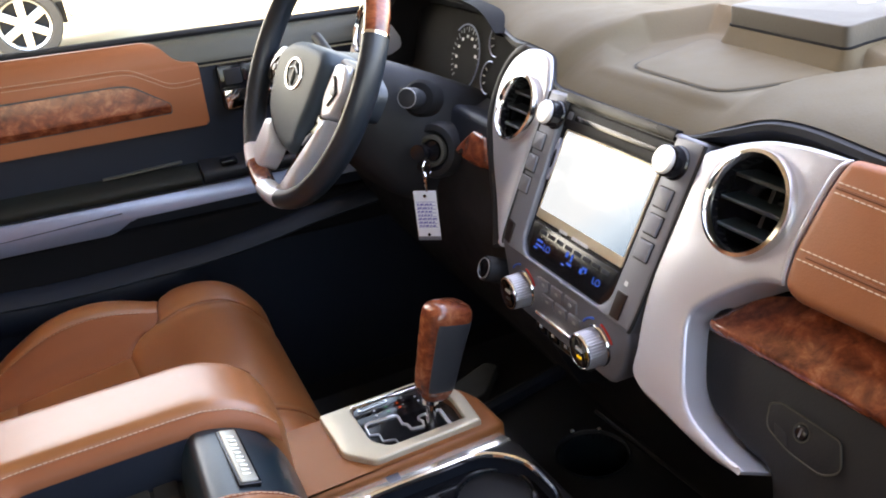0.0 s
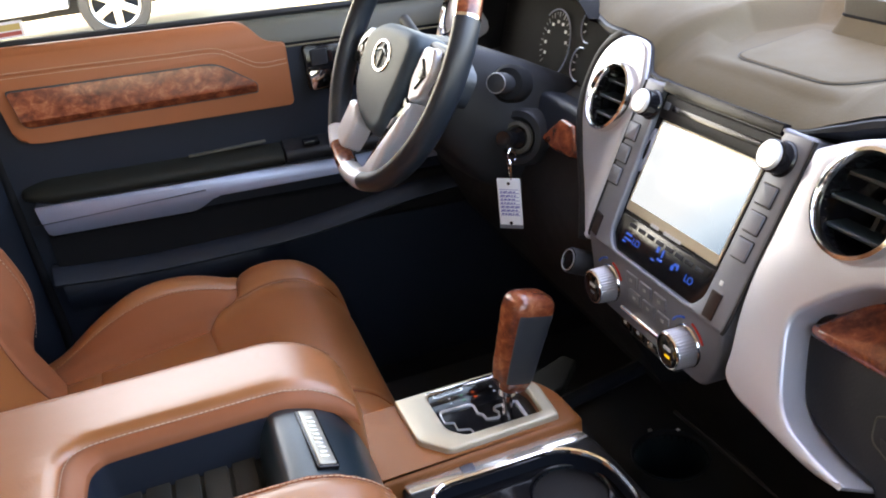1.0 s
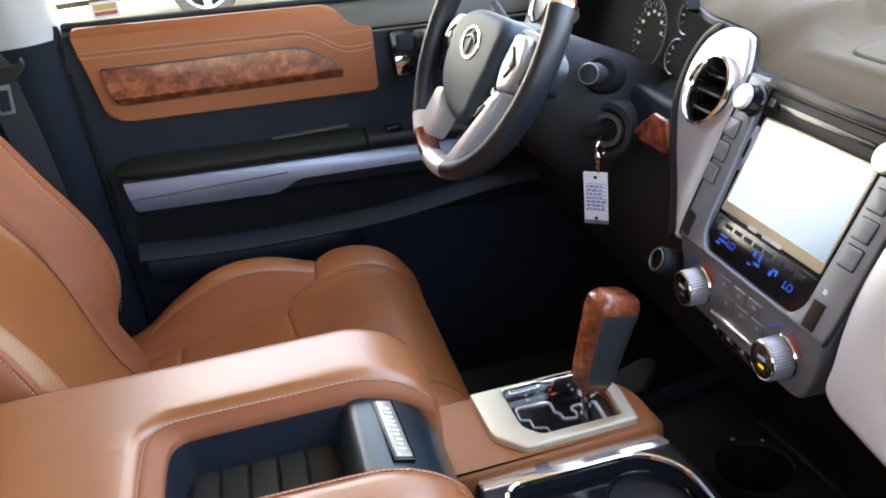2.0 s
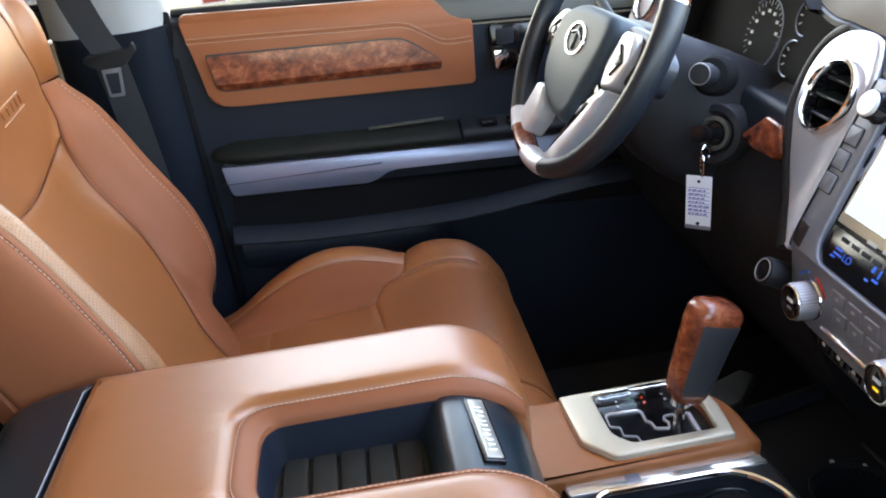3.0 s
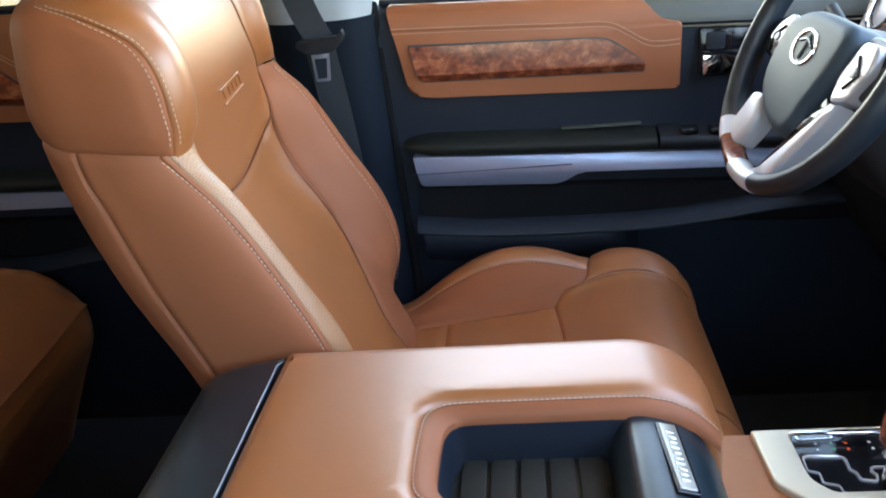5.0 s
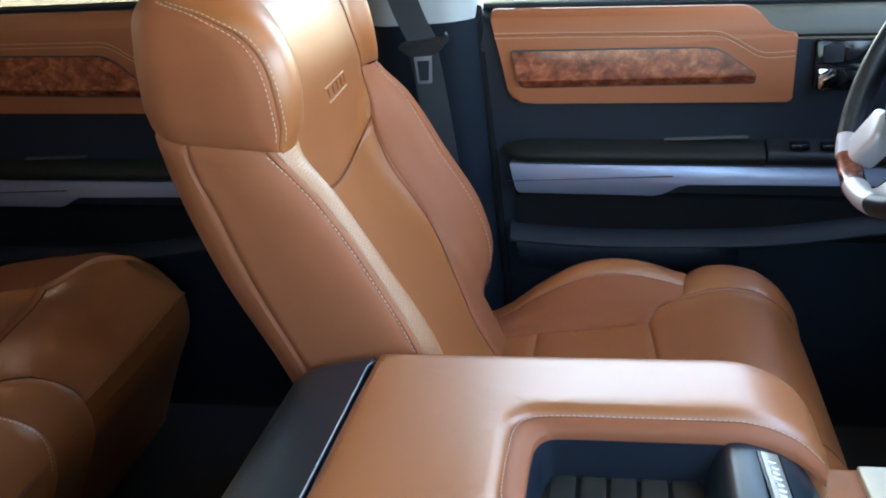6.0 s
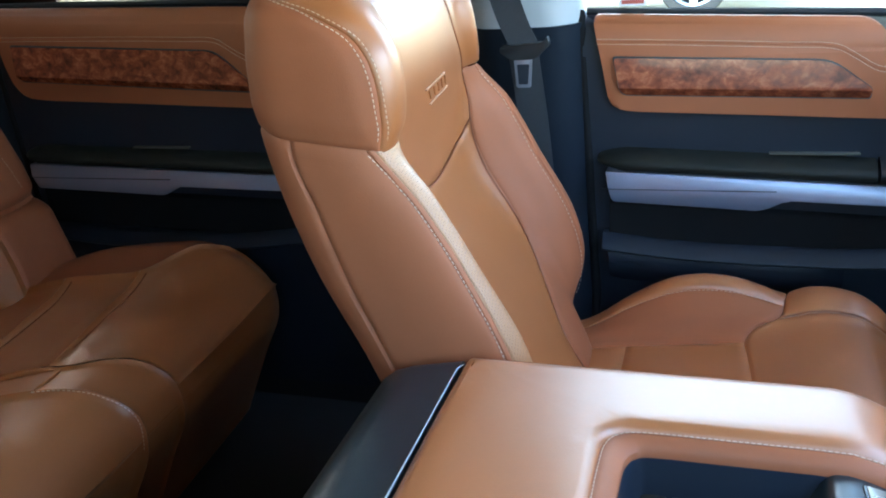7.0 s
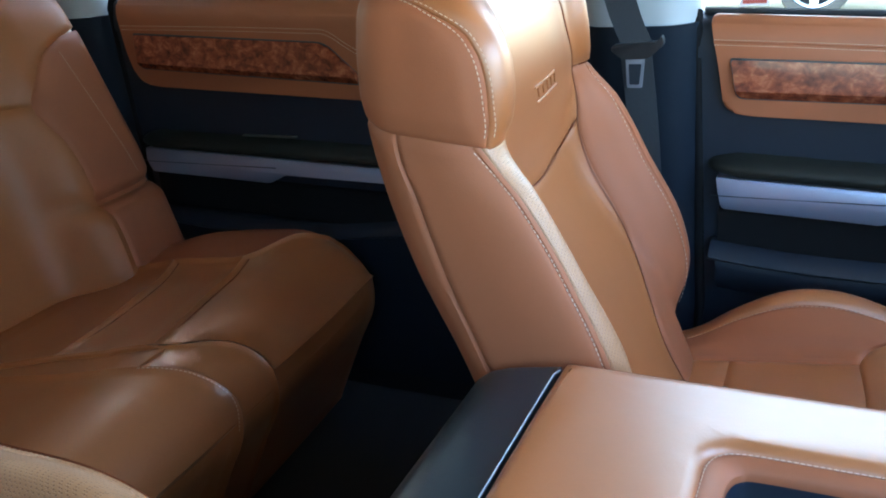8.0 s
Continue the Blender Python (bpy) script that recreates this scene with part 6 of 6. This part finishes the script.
sm = facing((.300, .268, 1.324), (-.62, -.72, .28))
part("stalk_base", lathe([(.022, -.045), (.022, -.022), (.018, -.016), (.010, -.014)], sm, 32), "matte", sc, "black stalk base")
st_ = part("stalk", lathe([(.0100, -.045), (.0105, -.004), (.0122, .0), (.0122, .020), (.0100, .025), (.0005, .026)], sm, 32), "shroud", sc, "dark stalk end knob")
part("stalk_ring", tube([sm @ Vector((.0108 * math.cos(a), .0108 * math.sin(a), .0245)) for a in np.linspace(0, 2 * math.pi, 32, endpoint=False)], .0005, 5, closed=True), "knurl", st_, "thin bright ring on the stalk end")
part("tilt_lever", tube([(.330, .515, 1.197), (.300, .515, 1.186), (.296, .512, 1.172)], [.004, .004, .005], 8), "chrome", sc)
part("far_stalk", tube([WM @ Vector((-.07, .02, -.07)), WM @ Vector((-.15, .05, -.06))], .008, 10), "black", sc)

# ---------------------------------------------------------------- steering wheel
sw = thing("steering_wheel", "black leather, silver and burl wood steering wheel", "steering wheel", WC)
RW, RT = .1645, .0145


def rim_arc(a0, a1, n, mat, label, grow=1.0):
    """Part of the rim, angles clockwise from the top."""
    rings = []
    for a in np.linspace(radians(a0), radians(a1), n):
        c, o = Vector((RW * math.sin(a), RW * math.cos(a), 0)), Vector((math.sin(a), math.cos(a), 0))
        rings.append([RIM @ (c + o * (RT * grow * 0.86 * math.cos(b)) + Vector((0, 0, RT * grow * 1.12 * math.sin(b)))) for b in np.linspace(0, 2 * math.pi, 18, endpoint=False)])
    return part("rim_section", loft(rings), mat, sw, label)


rim_arc(-62, 62, 40, "wood", "burl wood upper rim", 0.97)
rim_arc(62, 163, 30, "rim", "black leather rim")
rim_arc(214, 298, 30, "rim", "black leather rim")
rim_arc(183, 204, 20, "wood", "burl wood lower rim", 0.97)
for a, w in ((162.5, 21), (203.5, 11)):
    rim_arc(a, a + w, 8, "satin", "silver rim joint", 1.02)
for a in (-62.5, 61.5):
    rim_arc(a, a + 1.2, 3, "chrome", "thin bright rim ring", 1.01)
HB = rounded([(-.086, .013), (-.050, .034), (-.002, .040), (.048, .042), (.066, .030), (.065, -.012), (.057, -.055), (.057, -.080), (.043, -.094), (.015, -.096), (-.028, -.089), (-.068, -.066), (-.084, -.030)], [.012, .03, .04, .02, .015, .03, .03, .015, .015, .02, .03, .03, .03], 5)
bm = plate(HB, .014, -.035, .014, WR, seg=5)
hub = part("hub_pad", bm, "hub", sw, "dark grey airbag pad")
part("hub_back", plate(inset(HB, .008), -.03, -.07, 0, WR), "black", sw)
em = WR @ pose(-.010, -.004, .008) @ Matrix.Scale(1.18, 4)
part("emblem_ring", tube([em @ Vector((.021 * math.cos(a), .016 * math.sin(a), .0055)) for a in np.linspace(0, 2 * math.pi, 36, endpoint=False)], .0018, 6, closed=True), "chrome", hub, "chrome oval emblem outline")
part("emblem_disc", plate([(.020 * math.cos(a), .015 * math.sin(a)) for a in np.linspace(0, 2 * math.pi, 32, endpoint=False)], .0050, .002, .0005, em), "stack", hub)
part("emblem_bar", tube([em @ Vector((0, .012, .006)), em @ Vector((0, -.012, .006))], .0020, 6), "leather_black", hub)
part("emblem_bar", tube([em @ Vector((-.013, .003, .006)), em @ Vector((0, .008, .006)), em @ Vector((.013, .003, .006))], .0018, 6), "leather_black", hub)
for k in range(3):
    part("pad_mark", plate([(-.009 + .006 * k, -.062), (-.005 + .006 * k, -.062), (-.005 + .006 * k, -.052), (-.009 + .006 * k, -.052)], .0128, .010, .0002, WR), "black", hub)
for s in (-1, 1):
    up = [(s * .060, .042), (s * .115, .044), (s * .158, .028), (s * .156, -.010), (s * .120, -.016), (s * .062, -.020)]
    if s < 0:
        up = [(-.060, .020), (-.115, .014), (-.158, .0), (-.165, -.040), (-.120, -.045), (-.062, -.030)]
    part("upper_spoke", plate(rounded(up, .012, 4), -.006, -.032, .006, WR), "rim", sw, "black upper spoke")
    pod = [(s * .074, .034), (s * .104, .038), (s * .116, .014), (s * .106, -.022), (s * .080, -.034), (s * .068, -.008)]
    if s < 0:
        pod = [(-.086, .014), (-.104, .016), (-.124, -.004), (-.128, -.022), (-.110, -.030), (-.090, -.020)]
    pd = part("button_pod", plate(rounded(pod, .007, 4), .004, -.02, .004, WR), "satin", sw, "satin silver button pod")
    part("button_groove", tube([WR @ Vector((s * .086 + min(s, 0) * .012, .010 + .010 * s, .005)), WR @ Vector((s * .104 + min(s, 0) * .010, -.006 + .010 * s, .005)), WR @ Vector((s * .092 + min(s, 0) * .012, -.024 + .010 * s, .005))], .0018, 6), "black", pd)
    part("round_button", plate([(x + s * .092 + min(s, 0) * .014, y - .006 + .010 * s) for x, y in circle(0, 0, .006, 16)], .0058, .002, .0008, WR), "stack", pd)
    part("lower_key", plate(rounded([(s * .070, -.030), (s * .086, -.038), (s * .080, -.050), (s * .064, -.044)], .003), .002, -.02, .001, WR), "gloss", pd)
    lo = [(.073, -.068), (.090, -.040), (.104, -.026), (.098, -.060), (.074, -.115), (.066, -.138), (.028, -.150), (.044, -.120), (.060, -.092)] if s > 0 else [(-.075, -.079), (-.050, -.076), (-.034, -.100), (-.036, -.118), (-.046, -.142), (-.086, -.148), (-.086, -.128)]
    part("lower_spoke", plate(rounded(lo, .006, 4), .009, -.018, .007, WR, seg=4), "satin", sw, "satin silver lower spoke")
part("spoke_panel", plate(rounded([(.058, -.058), (.088, -.030), (.094, -.040), (.070, -.085), (.040, -.140), (.026, -.146), (.036, -.118), (.050, -.086)], .004, 3), .004, -.016, .003, WR), "gloss", sw, "gloss black panel beside the silver spoke")
part("spoke_key", plate(rounded([(.064, -.062), (.074, -.054), (.068, -.068), (.060, -.076)], .002, 3), .0062, 0, .001, WR), "stack", sw, "small grey key")

# ---------------------------------------------------------------- key and tag
ky = thing("key_with_tag", "ignition key with a ring and a white paper tag", "key", (.311, .3055, 1.16))
part("key_head", tube([im @ Vector((0, 0, .003)), im @ Vector((0, 0, .016)), im @ Vector((0, 0, .034))], [.004, .009, .010], 14), "gloss", ky, "black key head")
part("ring", tube([(.3135 + .002 * math.cos(a), .303 + .009 * math.cos(a), 1.2075 + .0135 * math.sin(a)) for a in np.linspace(0, 2 * math.pi, 28, endpoint=False)], .0012, 6, closed=True), "chrome", ky, "steel key ring")
part("ring", tube([(.318 + .006 * math.cos(a), .304 + .002 * math.cos(a), 1.223 + .010 * math.sin(a)) for a in np.linspace(0, 2 * math.pi, 24, endpoint=False)], .0011, 6, closed=True), "chrome", ky)
TM = facing((.311, .3055, 1.1615), (-.62, -.78, .02))
tag = part("tag", plate(rounded([(-.0148, .033), (.0148, .033), (.0148, -.0335), (-.0148, -.0335)], .0015), .0008, -.0008, .0003, TM), "paper", ky, "white paper key tag with violet handwriting")
part("tag_foot", plate([(-.0150, -.0290), (.0150, -.0290), (.0150, -.0338), (-.0150, -.0338)], .0012, .0, 0, TM), "stack", tag)
for q in (.0265, -.0265):
    part("tag_hole", plate(circle(0, q, .0021, 14), .0013, 0, 0, TM), "gloss", tag)
for k in range(8):
    q = .018 - .0049 * k
    part("tag_rule", plate([(-.0125, q), (.0125, q), (.0125, q + .0006), (-.0125, q + .0006)], .0011, 0, 0, TM), "ink", tag)
    rr = random.Random(k)
    if k > 0:
        x = -.0115
        while x < .008:
            w = rr.uniform(.002, .006)
            part("ink_bar", plate([(x, q + .001), (x + w, q + .0015), (x + w, q + .0032), (x, q + .0028)], .0011, 0, 0, TM), "ink", tag)
            x += w + .0012

# ---------------------------------------------------------------- parked truck outside
pv = thing("parked_truck", "pale parked pickup truck on sunlit concrete", "truck", (-3.0, 11.4, 0))
YF = 10.0


def wheel(x):
    m = facing((x, YF + .02, .40), (0, -1, 0))
    w = part("wheel", lathe([(.30, -.24), (.385, -.24), (.40, -.20), (.40, -.03), (.385, .0), (.30, .006), (.285, -.005)], m, 48), "tyre", pv, "grey tyre")
    part("rim", lathe([(.29, -.03), (.275, .002), (.255, -.01), (.25, -.05)], m, 40), "alloy", w, "bright alloy rim")
    # dark-coloured backing gives the gaps between the spokes their shade
    part("shade_dish", lathe([(.26, -.14), (.08, -.15), (.001, -.15)], m, 32), "dark", w, "dark backing that stands in for shade behind the spokes")
    part("hub_cap", lathe([(.085, -.10), (.080, -.02), (.06, -.008), (.001, -.006)], m, 24), "alloy", w, "round alloy hub")
    for k in range(6):
        a = 2 * math.pi * k / 6
        sp_ = box((-.045, .04, -.045), (.045, .27, -.012), .012, 2)
        bmesh.ops.transform(sp_, matrix=m @ Matrix.Rotation(a, 4, "Z"), verts=sp_.verts[:])
        part("spoke", sp_, "alloy", w, "wide alloy spoke")


for x in (-.50, -4.2):
    wheel(x)


def arch(x):
    return [(x + .50 * math.cos(a), .42 + .50 * math.sin(a)) for a in np.linspace(0, math.pi, 14)]


side = [(.55, .52), (.55, .80), (.45, 1.15), (-1.6, 1.2), (-2.1, 1.85), (-4.0, 1.85), (-4.2, 1.25), (-5.6, 1.22), (-5.6, .55)] + arch(-4.2)[::-1] + arch(-.50)[::-1]
part("body", prism(side, "y", YF, YF + 1.85), "body_paint", pv, "pale painted truck body", smooth=False)
part("running_board", box((-3.8, YF - .10, .42), (-1.2, YF + .05, .47), .01), "body_paint", pv, "pale running board")
part("underside", box((-5.3, YF + .25, .32), (-.05, YF + 1.6, .56)), "black", pv, "dark truck underside")
part("mud_flap", box((-.02, YF + .06, .40), (.03, YF + .25, .62)), "black", pv)
part("bumper", box((.25, YF + .02, .48), (.62, YF + 1.8, .72), .03), "body_paint", pv, "pale bumper")
